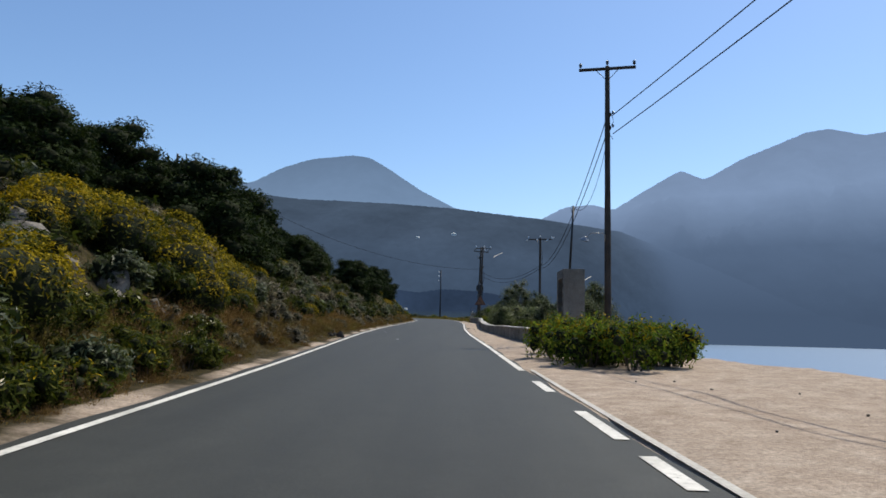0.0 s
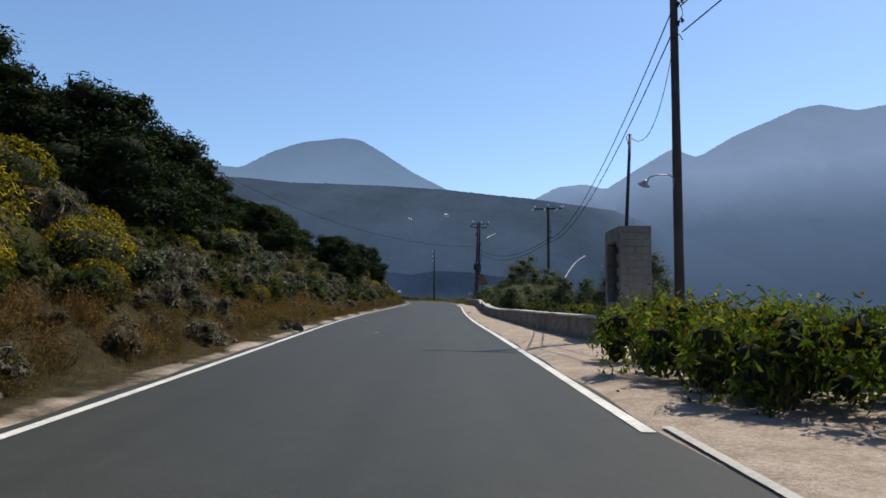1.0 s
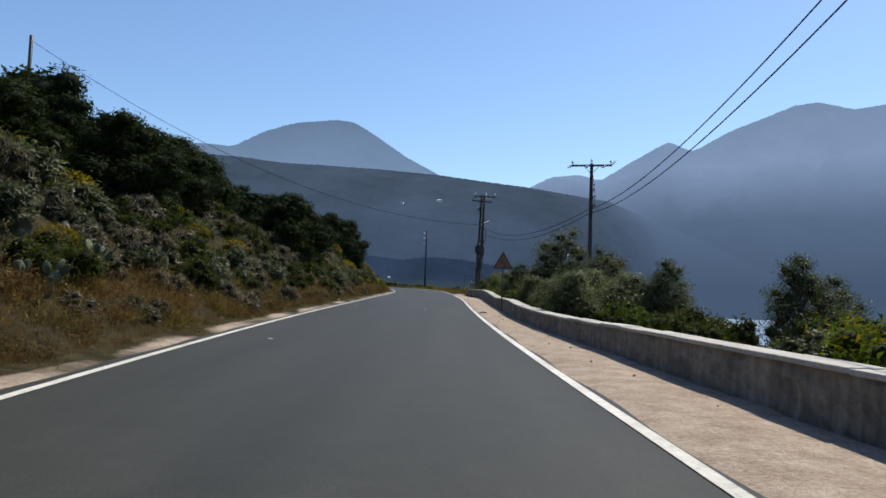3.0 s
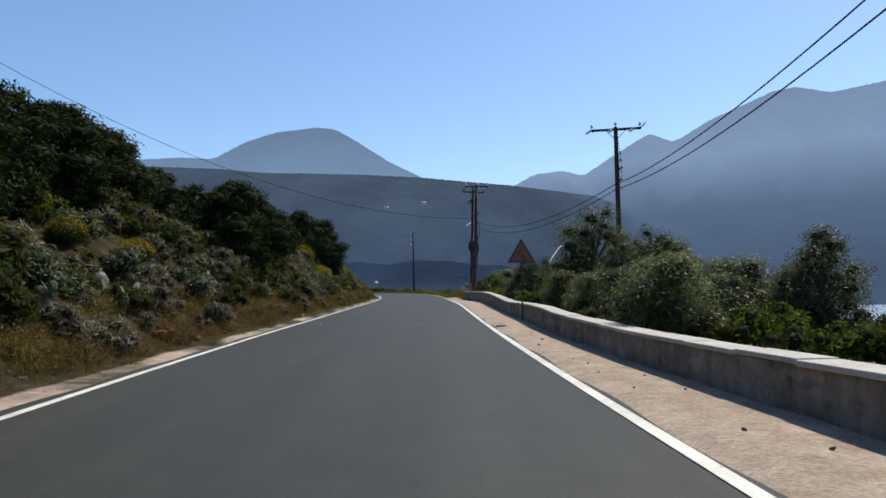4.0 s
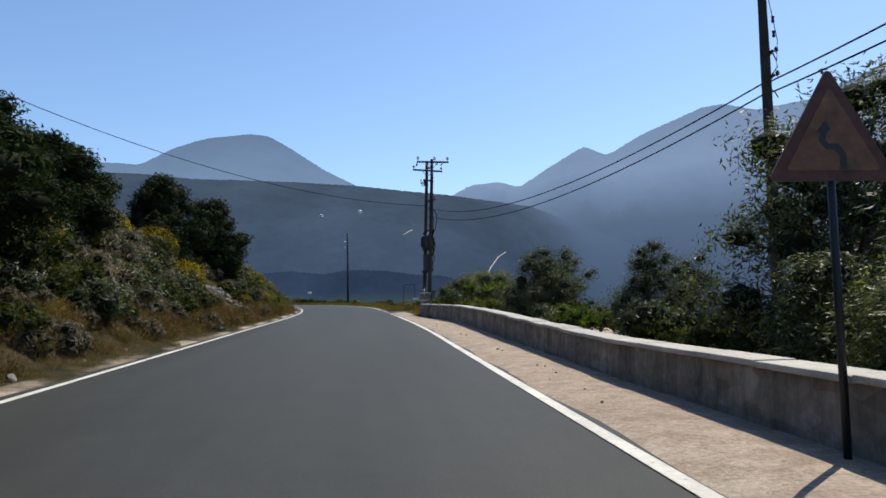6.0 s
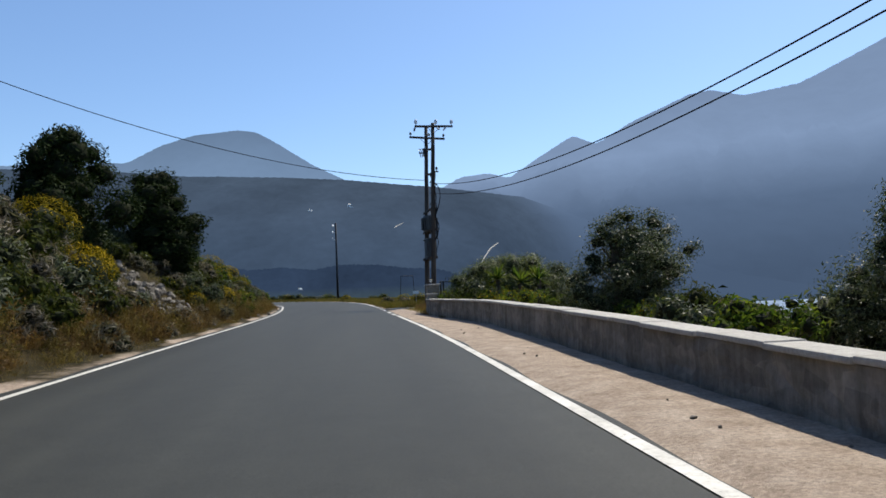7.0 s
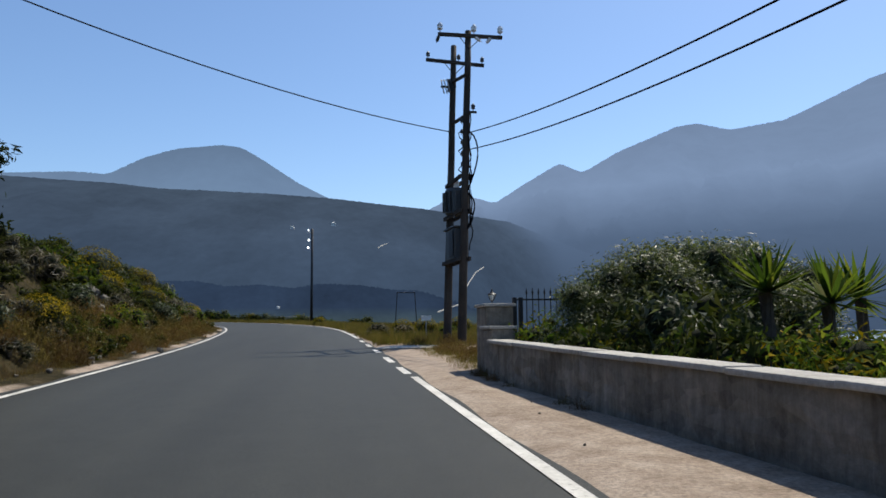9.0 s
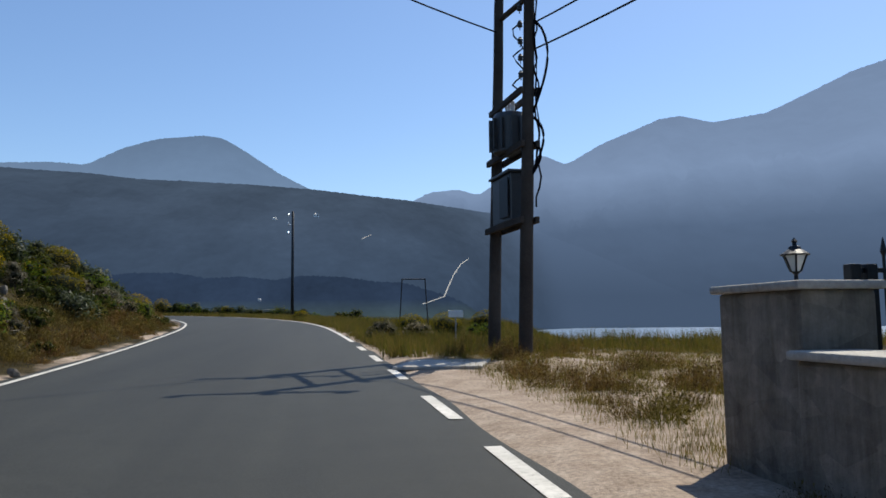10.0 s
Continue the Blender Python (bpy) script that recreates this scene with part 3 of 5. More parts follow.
utility_pole("power_pole", *PC, ZC, 2.55, "dark wooden line pole with pale insulators above olive trees", drop_line=True)
thin_pole("far_line_pole", *PE, 16.4, 0.15, "dark pole with white insulators past the bend", 3)
thin_pole("hillside_pole", *PG, 22.0, 0.14, "plain wooden pole standing on the wooded slope")


def h_pole():
    """Two linked poles that carry a transformer."""
    x, y = P2
    g = gz(*P2)
    root = empty("transformer_pole", (x, y, g), "twin-legged wooden transformer pole with grey equipment boxes", "utility pole", "line poles")
    d = Vector((P1[0] - P2[0], P1[1] - P2[1], 0))
    lean = Vector((0.42, 0.06, 0))
    t2, t1 = ZH - g, ZH + 0.25 - g
    for base, h in ((Vector((0, 0, 0)), t2), (d, t1)):
        bm = bmesh.new()
        tube = [base + lean * (k / 8) + Vector((0.008 * math.sin(k * 3), 0, -0.4 + (h + 0.4) * k / 8)) for k in range(9)]
        rings = []
        for k, p in enumerate(tube):
            r = 0.17 - 0.055 * k / 8
            rings.append([bm.verts.new(p + Vector((r * math.cos(i * math.tau / 12), r * math.sin(i * math.tau / 12), 0))) for i in range(12)])
        for a, b in zip(rings, rings[1:]):
            for i in range(12):
                bm.faces.new((a[i], a[(i + 1) % 12], b[(i + 1) % 12], b[i]))
        bm.faces.new(rings[-1])
        part("leg", bm, POLE_WOOD, root, smooth=True)
    for base, h, w, tip, near in ((lean, t2 - 0.25, 2.46, 0.6, True), (d + lean * 0.95, t1 - 0.76, 2.38, 3.6, False)):
        arm_turn = Matrix.Rotation(math.radians(tip), 4, "Y")
        seat = base + Vector((0.04, -0.16, h))
        bm = bmesh.new()
        box(bm, (w, 0.11, 0.13), seat, 0.012, arm_turn)
        part("cross_arm", bm, POLE_WOOD, root, "dark timber cross-arm")
        for dx in (-w / 2 + 0.08, 0.14, w / 2 - 0.08):
            bm = bmesh.new()
            insulator(bm, seat + arm_turn @ Vector((dx, 0, 0.06)), 1.75 if near else 1.3)
            # far-arm pins take the dark tank colour to look backlit
            part("insulator", bm, CERAMIC if near else TANK, root, "white ceramic insulator" if near else "pin insulator coloured dark as if backlit", smooth=True)
        if near:
            for dx, way in ((-w / 2 + 0.03, (-0.3, -0.3, -0.9)), (w / 2 - 0.45, (-0.6, -0.2, -0.75)), (0.16, (0.5, -0.3, -0.5))):
                bm = bmesh.new()
                strain_insulator(bm, seat + Vector((dx, -0.06, -0.06)), way, 3, 1.0)
                part("strain_insulator", bm, TANK if dx < 0 else CERAMIC, root, "glazed strain insulator", smooth=True)
        for k in (-1, 1):
            bm = bmesh.new()
            rod(bm, seat + Vector((k * 0.42, -0.02, -0.05)), seat + Vector((-0.04, 0.04, -0.5)), 0.016, sides=6)
            part("brace", bm, DARK_STEEL, root)
    along = d.normalized()
    turn = Matrix.Rotation(math.atan2(d.y, d.x), 4, "Z")
    for hz, long, thick in ((3.08, 2.62, 0.15), (4.86, 2.58, 0.15), (6.16, 2.34, 0.14)):
        for s in (-1, 1):
            bm = bmesh.new()
            off = Vector((-along.y, along.x, 0)) * 0.19 * s
            box(bm, (long, 0.09, thick), d / 2 + lean * hz / 11 + off + Vector((0, 0, hz)), 0.01, turn)
            part("platform_beam", bm, POLE_WOOD, root)
    for z0, z1 in ((10.46, 10.05), (8.75, 8.50)):
        bm = bmesh.new()
        a, b = lean * 0.8 + Vector((0, 0, z1)), d + lean * 0.8 + Vector((0, 0, z0))
        rod(bm, a - (b - a) * 0.09, b + (b - a) * 0.05, 0.072, sides=8)
        part("tie_beam", bm, POLE_WOOD, root)
    bm = bmesh.new()
    box(bm, (0.42, 0.07, 0.08), lean * 0.78 + Vector((0.12, -0.16, 8.55)), 0.01)
    bracket = part("bracket", bm, DARK_STEEL, root, "short steel cable bracket")
    bm = bmesh.new()
    insulator(bm, lean * 0.78 + Vector((0.20, -0.16, 8.58)), 1.3)
    part("insulator", bm, TANK, bracket, smooth=True)
    mid = d / 2 + lean * 0.4
    bm = bmesh.new()
    turned(bm, [(0.36, 4.86), (0.44, 4.9), (0.45, 5.75), (0.42, 5.82), (0.40, 5.86), (0.1, 5.9)], mid, 18)
    tank = part("transformer_tank", bm, TANK, root, "dark grey finned transformer tank")
    for k in range(14):
        a = k * math.tau / 14
        bm = bmesh.new()
        box(bm, (0.13, 0.025, 0.75), mid + Vector((0.48 * math.cos(a), 0.48 * math.sin(a), 5.33)), 0, Matrix.Rotation(a, 4, "Z"))
        part("cooling_fin", bm, TANK, tank)
    for k in range(3):
        bm = bmesh.new()
        turned(bm, [(0.03, 0), (0.06, 0.04), (0.035, 0.08), (0.06, 0.13), (0.035, 0.17), (0.055, 0.22), (0.02, 0.3)], mid + along * (k - 1) * 0.22 + Vector((0, 0, 5.88)), 10)
        part("bushing", bm, CERAMIC, tank, smooth=True)
    bm = bmesh.new()
    box(bm, (1.35, 0.55, 1.15), mid + Vector((0, 0, 3.72)), 0.03, turn)
    cab = part("switch_cabinet", bm, TANK, root, "grey steel switch cabinet on the platform")
    bm = bmesh.new()
    box(bm, (0.6, 0.02, 0.95), mid + Vector((-0.29, -0.32, 3.72)), 0.008, turn)
    part("cabinet_door", bm, DARK_STEEL, cab)
    bm = bmesh.new()
    box(bm, (1.5, 0.7, 0.06), mid + Vector((0, 0, 4.33)), 0.01, turn)
    part("cabinet_roof", bm, TANK, cab)
    side = Vector((-0.02, -0.12, 0))
    for k, (z0, z1, amp) in enumerate(((7.9, 6.0, 0.06), (8.6, 4.4, 0.05), (6.2, 3.4, 0.07), (8.2, 6.5, 0.16))):
        bm = bmesh.new()
        base = (lean + side) if k < 3 else (d * 0.5 + lean)
        tube_path(bm, [base + Vector((amp * math.sin(i * 1.3 + k), 0.1 * math.cos(i + k), z0 + (z1 - z0) * i / 12)) for i in range(13)], 0.022)
        part("cable", bm, CABLE, root)
    for z0, z1, out in ((7.85, 5.6, 0.34), (5.5, 4.2, 0.26), (4.9, 4.15, 0.20)):
        bm = bmesh.new()
        tube_path(bm, [lean * (z0 + (z1 - z0) * i / 12) / 11.8 + Vector((0.10 + out * math.sin(math.pi * (i / 12) ** 0.7), -0.1, z0 + (z1 - z0) * i / 12)) for i in range(13)], 0.03)
        part("cable", bm, CABLE, root, "thick black cable loop")
    for k in range(5):
        bm = bmesh.new()
        insulator(bm, d * 0.30 + lean * 0.7 + Vector((0, -0.05, 6.6 + 0.42 * k)), 1.1)
        part("insulator", bm, TANK, root)
    hold = d + lean * 0.9 + Vector((0, -0.14, 10.22))
    bm = bmesh.new()
    box(bm, (0.62, 0.07, 0.08), hold + Vector((-0.22, 0, 0)), 0.01)
    box(bm, (0.22, 0.16, 0.5), hold + Vector((-0.14, 0.02, 0.06)), 0.015)
    fuse = part("fuse_bracket", bm, DARK_STEEL, root, "dark steel fuse bracket")
    for k in range(3):
        bm = bmesh.new()
        top = hold + Vector((-0.52 + 0.11 * k, -0.06 * k, 0.28))
        rod(bm, top, top + Vector((0.12, -0.03, -0.58)), 0.024, sides=8)
        rod(bm, top, top + Vector((0.16, 0.05, -0.06)), 0.012, sides=6)
        part("fuse_tube", bm, STEEL, fuse, "pale tilted fuse tube", smooth=True)
    return root


h_pole()

# a pole stands behind the start of the walk; its wires come forward past it
wire((13.2, -20, 11.3), (PA[0] + 0.2, PA[1], ZA - 2.2), 0.35)
wire((13.0, -20, 10.5), (PA[0] + 0.25, PA[1], ZA - 3.0), 0.35)
utility_pole("utility_pole", 14.0, -20.0, 12.6, 2.45, "dark wooden line pole with cross-arm")
wire((PA[0], PA[1], ZA - 2.2), (PC[0] + 0.1, PC[1], ZC - 2.86), 1.5)
wire((PA[0], PA[1], ZA - 2.9), (PC[0] + 0.1, PC[1], ZC - 3.14), 1.5)
wire((PC[0], PC[1], ZC - 2.86), (P2[0] + 0.42, P2[1], 10.52), 1.25)
wire((PC[0], PC[1], ZC - 3.14), (P2[0] + 0.42, P2[1], 9.88), 1.25)
wire((P1[0] + 0.25, P1[1], 11.1), (PG[0], PG[1], 21.6), 3.4)
wire((PA[0], PA[1], ZA - 3.2), (5.12, 31.19, 6.48), 1.15, 0.010, "service_wire", "thin cable drooping from pole to service pole")


def kiosk():
    """A narrow meter kiosk of grey concrete blocks, open towards the road."""
    x0, x1, y0, y1 = 4.60, 5.46, 30.42, 32.30
    g = gz(5, 31.4)
    root = empty("concrete_kiosk", ((x0 + x1) / 2, (y0 + y1) / 2, g), "tall meter kiosk of weathered concrete blocks with open dark front", "kiosk")
    w, d, t, course = x1 - x0, y1 - y0, 0.18, 0.192
    rows = 16
    h = rows * course
    for name, size, at in (("back_wall", (t - 0.02, d - 0.02, h - 0.03), (w / 2 - t / 2, 0, h / 2 - 0.03)), ("side_wall", (w - t, t - 0.02, h - 0.03), (-t / 2, d / 2 - t / 2, h / 2 - 0.03)), ("side_wall", (w - t, t - 0.02, h - 0.03), (-t / 2, -d / 2 + t / 2, h / 2 - 0.03)),
                           ("lower_wall", (t - 0.02, d - 2 * t, 1.1), (-w / 2 + t / 2, 0, 0.45)), ("roof_slab", (w - 0.05, d - 0.05, 0.1), (0, 0, h - 0.12))):
        bm = bmesh.new()
        box(bm, size, at, 0.01)
        part(name, bm, RENDER_WALL, root, "recessed mortar" if "wall" in name else "")
    made = {}

    def block(size, at, z, lie):
        key = tuple(round(v, 3) for v in size)
        if key not in made:
            bm = bmesh.new()
            box(bm, size, (0, 0, 0), 0.012)
            me = bpy.data.meshes.new("block")
            bm.to_mesh(me)
            bm.free()
            me.materials.append(BLOCK)
            made[key] = me
        ob = new("block", made[key])
        ob.parent = root
        ob.matrix_basis = pose(at[0] + lie, at[1] + lie, z)

    long, gap = 0.40, 0.006
    for r in range(rows):
        z = (r + 0.5) * course + (0.012 * math.sin(r * 5.0) if r == rows - 1 else 0)
        opening = 5 <= r < rows - 2
        for face in ("near", "far", "road", "back"):
            run = w if face in ("near", "far") else d - 2 * t
            a = -run / 2
            first = True
            while a < run / 2 - 0.03:
                b = min(a + (long * 0.5 if first and r % 2 else long), run / 2)
                first = False
                c, size = (a + b) / 2, b - a - gap
                lie = 0.005 * math.sin(r * 3.7 + c * 11)
                if face == "near":
                    block((size, t, course - gap), (c, -d / 2 + t / 2 - 0.006), z, lie)
                elif face == "far":
                    block((size, t, course - gap), (c, d / 2 - t / 2 + 0.006), z, lie)
                elif face == "back":
                    block((t, size, course - gap), (w / 2 - t / 2 + 0.006, c), z, lie)
                elif not (opening and abs(c) < (d - 2 * t) / 2 - 0.12):
                    block((t, size, course - gap), (-w / 2 + t / 2 - 0.006, c), z, lie)
                a = b
    bm = bmesh.new()
    box(bm, (0.06, d - 2 * t - 0.1, 1.5), (0.1, 0, 1.75), 0.02)
    part("meter_board", bm, TANK, root)
    # the service pole leans a little above the kiosk roof
    foot, top = Vector((4.97, 31.2, g + h - 0.07)), Vector((5.12, 31.19, 6.55))
    pole = empty("service_pole", foot, "thin leaning grey steel service pole on the kiosk roof", "utility pole", "line poles")
    bm = bmesh.new()
    rod(bm, (0, 0, 0), top - foot, 0.050, 0.042, sides=12)
    part("shaft", bm, DARK_STEEL, pole, smooth=True)
    bm = bmesh.new()
    turned(bm, [(0.11, 0), (0.11, 0.02), (0.06, 0.03), (0.055, 0.08)], sides=12)
    part("foot_plate", bm, DARK_STEEL, pole)
    bm = bmesh.new()
    e = top - foot
    tube_path(bm, [e + Vector(v) for v in ((0.0, -0.03, -0.02), (-0.09, -0.04, -0.03), (-0.12, -0.04, -0.10), (-0.08, -0.03, -0.26), (-0.03, -0.04, -0.40))], 0.010)
    part("cable_loop", bm, CABLE, pole, "looped service cable end")


kiosk()


def road_sign():
    x, y = 2.71, 66.0
    g = gz(x, y)
    root = empty("warning_sign", (x, y, g), "faded triangular red-bordered bend warning sign on a steel post", "road sign", rz=-4)
    bm = bmesh.new()
    rod(bm, (0, 0.03, -0.3), (0, 0.03, 2.72), 0.03, sides=10)
    part("post", bm, DARK_STEEL, root, "dark rusted steel post", smooth=True)

    def tri(name, side, y0, thick, material, label="", corner=0.05):
        bm = bmesh.new()
        cz, r = 2.28, side / math.sqrt(3)
        ring = []
        for k in range(3):
            a = math.pi / 2 + k * math.tau / 3
            c = Vector((math.cos(a), math.sin(a))) * (r - 2 * corner)
            for j in range(5):
                b = a + (j - 2) * math.pi / 6
                ring.append((c.x + corner * math.cos(b), cz + c.y + corner * math.sin(b)))
        f = [bm.verts.new((p[0], y0, p[1])) for p in ring]
        k = [bm.verts.new((p[0], y0 + thick, p[1])) for p in ring]
        bm.faces.new(f)
        bm.faces.new(k[::-1])
        for i in range(len(ring)):
            bm.faces.new((f[i], k[i], k[(i + 1) % len(ring)], f[(i + 1) % len(ring)]))
        return part(name, bm, material, root, label)

    tri("sign_plate", 0.98, -0.012, 0.02, SIGN_RED, "rusty red-painted triangular plate", 0.03)
    tri("sign_face", 0.72, -0.017, 0.004, SIGN_FACE, "rust-streaked orange-brown face", 0.02)
    # the double bend: one flat ribbon that widens into an arrow head
    z = 2.24
    line = [(0.075, z - 0.16), (0.075, z - 0.05), (0.03, z + 0.01), (-0.04, z + 0.01), (-0.075, z + 0.06), (-0.06, z + 0.12)]
    rails = []
    for k, (px, pz) in enumerate(line):
        (ax, az), (bx, bz) = line[max(k - 1, 0)], line[min(k + 1, len(line) - 1)]
        n = Vector((-(bz - az), bx - ax)).normalized() * 0.024
        rails.append(((px + n.x, pz + n.y), (px - n.x, pz - n.y)))
    rails.append(((-0.115, z + 0.115), (-0.01, z + 0.135)))
    rails.append(((-0.046, z + 0.20), (-0.042, z + 0.201)))
    bm = bmesh.new()
    ring = [[bm.verts.new((x0, yy, z0)) for yy in (-0.0205, -0.0175) for x0, z0 in pair] for pair in rails]
    for a, b in zip(ring, ring[1:]):
        for p, q in ((0, 1), (1, 3), (3, 2), (2, 0)):
            bm.faces.new((a[p], a[q], b[q], b[p]))
    part("bend_arrow", bm, SIGN_BLACK, root, "faded black double-bend arrow")
    for dz in (2.15, 2.45):
        bm = bmesh.new()
        box(bm, (0.14, 0.03, 0.04), (0, 0.03, dz), 0.005)
        part("clamp", bm, STEEL, root)


road_sign()


def roadside_wall():
    ys = np.append(np.arange(29.6, 105.2, 0.2), 105.3)
    root = empty("roadside_wall", (3.0, 60, 0), "low stained roadside parapet wall with pale coping", "wall")
    root.matrix_basis = Matrix()
    tagged(root, kind="structure")
    bm = bmesh.new()
    rows = []
    for i, y in enumerate(ys):
        x, g, top = wall_x(y), road_z(y), wall_top(y) - 0.065
        wob = 0.015 * math.sin(y * 2.3) + 0.01 * math.sin(y * 5.1)
        face = [(x + wob + 0.03 * (h + 0.4) + 0.035 * noise.noise(Vector((y * 3.1, h * 6.0, 4.0))), y, g + h) for h in (-0.4, -0.05, 0.15 * top, 0.35 * top, 0.55 * top, 0.75 * top)]
        rows.append([bm.verts.new(p) for p in (*face, (x + wob + 0.03, y, g + top), (x + 0.36, y, g + top), (x + 0.42, y, g - 1.6))])
    for a, b in zip(rows, rows[1:]):
        for k in range(8):
            bm.faces.new((a[k], a[k + 1], b[k + 1], b[k]))
    bm.faces.new(rows[0])
    bm.faces.new(rows[-1][::-1])
    part("wall_body", bm, RENDER_WALL, root, "grey rendered rubble masonry")
    y = 29.6
    k = 0
    while y < 104.6:
        n = min(y + 1.45 + 0.2 * math.sin(k * 1.9), 105.3)
        a, b = (Vector((wall_x(v) + 0.19, v, road_z(v) + wall_top(v) - 0.032)) for v in (y, n))
        bm = bmesh.new()
        d = b - a
        box(bm, (0.43 + 0.012 * math.sin(k * 4.1), d.length - 0.016, 0.062), (a + b) / 2 + Vector((0.012 * math.sin(k * 3.3), 0, 0.006 * math.sin(k * 2.7))), 0.02, d.to_track_quat("Y", "Z").to_matrix().to_4x4())
        part("coping_slab", bm, COPING, root)
        y, k = n, k + 1
    # the wall steps up to the gate pier
    g = float(road_z(105.75))
    bm = bmesh.new()
    box(bm, (0.46, 0.88, 1.32), (3.24, 105.75, g + 0.24), 0.03)
    part("step_block", bm, RENDER_WALL, root)
    bm = bmesh.new()
    box(bm, (0.54, 0.94, 0.06), (3.23, 105.75, g + 0.932), 0.02)
    part("coping_slab", bm, COPING, root)


roadside_wall()


def small_things():
    # broken kerb stone on the shoulder by the sign
    bm = bmesh.new()
    box(bm, (0.30, 0.11, 0.06), (0, 0, 0), 0.015)
    ob = part("kerb_stone", bm, COPING)
    ob.matrix_basis = pose(1.65, 63.1, gz(1.65, 63.1) + 0.03, 2, 0, -8)
    tagged(ob, "broken pale kerb stone lying on the dirt shoulder", "stone")
    # slab over the roadside ditch
    bm = bmesh.new()
    box(bm, (1.7, 2.1, 0.07), (0, 0, 0), 0.02)
    bmesh.ops.subdivide_edges(bm, edges=bm.edges, cuts=1)
    ob = part("concrete_slab", bm, COPING)
    ob.matrix_basis = pose(2.62, 116.9, gz(2.62, 116.9) + 0.012, 0.5, -0.5, -18)
    tagged(ob, "pale weathered concrete slab beside the road", "slab")
    # little white marker plate on a stake in the grass
    root = empty("marker_plate", (4.06, 123.2, gz(4.06, 123.2)), "small white marker plate on a stake in grass", "marker")
    bm = bmesh.new()
    rod(bm, (0, 0, -0.2), (0, 0, 0.9), 0.02, sides=8)
    part("stake", bm, STEEL, root)
    bm = bmesh.new()
    box(bm, (0.42, 0.03, 0.2), (0, -0.03, 0.92), 0.008)
    part("plate", bm, WHITE, root, "blank white plate")
    # steel frame in the roadside grass
    g = gz(4.32, 134.2)
    tall = 5.30 - g
    root = empty("steel_frame", (4.32, 134.2, g), "thin dark open steel frame standing in tall grass", "frame")
    for x in (-0.5, 0.5):
        bm = bmesh.new()
        rod(bm, (x * 1.3, 0, -0.2), (x, 0, tall), 0.026, sides=8)
        part("upright", bm, DARK_STEEL, root)
    bm = bmesh.new()
    rod(bm, (-0.53, 0, tall), (0.53, 0, tall), 0.026, sides=8)
    part("crossbar", bm, DARK_STEEL, root)
    # low wall on the outside of the bend
    a, b = Vector((-19.0, 207, 0)), Vector((-4.2, 200, 0))
    bm = bmesh.new()
    d = b - a
    c = (a + b) / 2
    box(bm, (d.length, 0.35, 1.2), (0, 0, 0.15), 0.04)
    ob = part("bend_wall", bm, CONCRETE)
    ob.matrix_basis = Matrix.Translation((c.x, c.y, gz(c.x, c.y) + 0.55)) @ Matrix.Rotation(math.atan2(d.y, d.x), 4, "Z")
    tagged(ob, "low weathered grey wall on the outside of the bend", "wall")


small_things()


def gate_pier():
    """The pier that ends the parapet, with a lantern on it and iron railings running off from it."""
    x, y = 3.39, 106.75
    g = float(road_z(y))
    root = empty("gate_pier", (x, y, g), "grey rendered gate pier with pale cap ending the parapet", "pier")
    bm = bmesh.new()
    box(bm, (0.56, 1.0, 1.68), (0, 0, 0.49), 0.03)
    part("body", bm, RENDER_WALL, root)
    bm = bmesh.new()
    box(bm, (0.66, 1.1, 0.06), (0, 0, 1.36), 0.02)
    part("cap", bm, COPING, root, "pale stone cap")
    lan = empty("pier_lantern", (3.30, 106.55, g + 1.39), "small black six-sided lantern on the gate pier", "lantern")
    lan.scale = (0.38, 0.38, 0.30)
    bm = bmesh.new()
    turned(bm, [(0.13, 0), (0.12, 0.03), (0.04, 0.06), (0.035, 0.18), (0.07, 0.22), (0.10, 0.25)], sides=12)
    part("foot", bm, DARK_STEEL, lan, smooth=True)
    bm = bmesh.new()
    turned(bm, [(0.085, 0.25), (0.20, 0.62)], sides=6)
    part("glass", bm, GLASS_FROST, lan, "pale lantern glass")
    for k in range(6):
        a = k * math.tau / 6
        bm = bmesh.new()
        rod(bm, (0.095 * math.cos(a), 0.095 * math.sin(a), 0.25), (0.215 * math.cos(a), 0.215 * math.sin(a), 0.63), 0.02, sides=5)
        part("bar", bm, DARK_STEEL, lan)
    bm = bmesh.new()
    turned(bm, [(0.25, 0.62), (0.26, 0.65), (0.16, 0.74), (0.12, 0.76), (0.10, 0.83), (0.04, 0.86), (0.035, 0.92), (0.06, 0.95), (0.03, 1.0), (0.01, 1.04)], sides=12)
    part("hood", bm, DARK_STEEL, lan)
    g = gz(5.0, 106.6)
    fence = empty("railing", (3.72, 106.6, g), "black spear-topped iron railing beside the gate pier", "fence")
    low = road_z(106.6) - g
    for px in (0.06, 0.19):
        bm = bmesh.new()
        box(bm, (0.085, 0.085, 1.85), (px, 0, low + 0.60), 0.008)
        part("post", bm, DARK_STEEL, fence)
    n = 30
    for k in range(n):
        bm = bmesh.new()
        px = 0.32 + k * 0.128
        rod(bm, (px, 0, -0.1), (px, 0, low + 1.60), 0.011, sides=6)
        turned(bm, [(0.011, low + 1.58), (0.024, low + 1.62), (0.003, low + 1.72)], (px, 0, 0), 6)
        part("picket", bm, DARK_STEEL, fence)
    for z in (0.22, 1.48):
        bm = bmesh.new()
        box(bm, (n * 0.128 + 0.25, 0.02, 0.035), (0.16 + n * 0.064, 0, low + z), 0.004)
        part("rail", bm, DARK_STEEL, fence)


gate_pier()


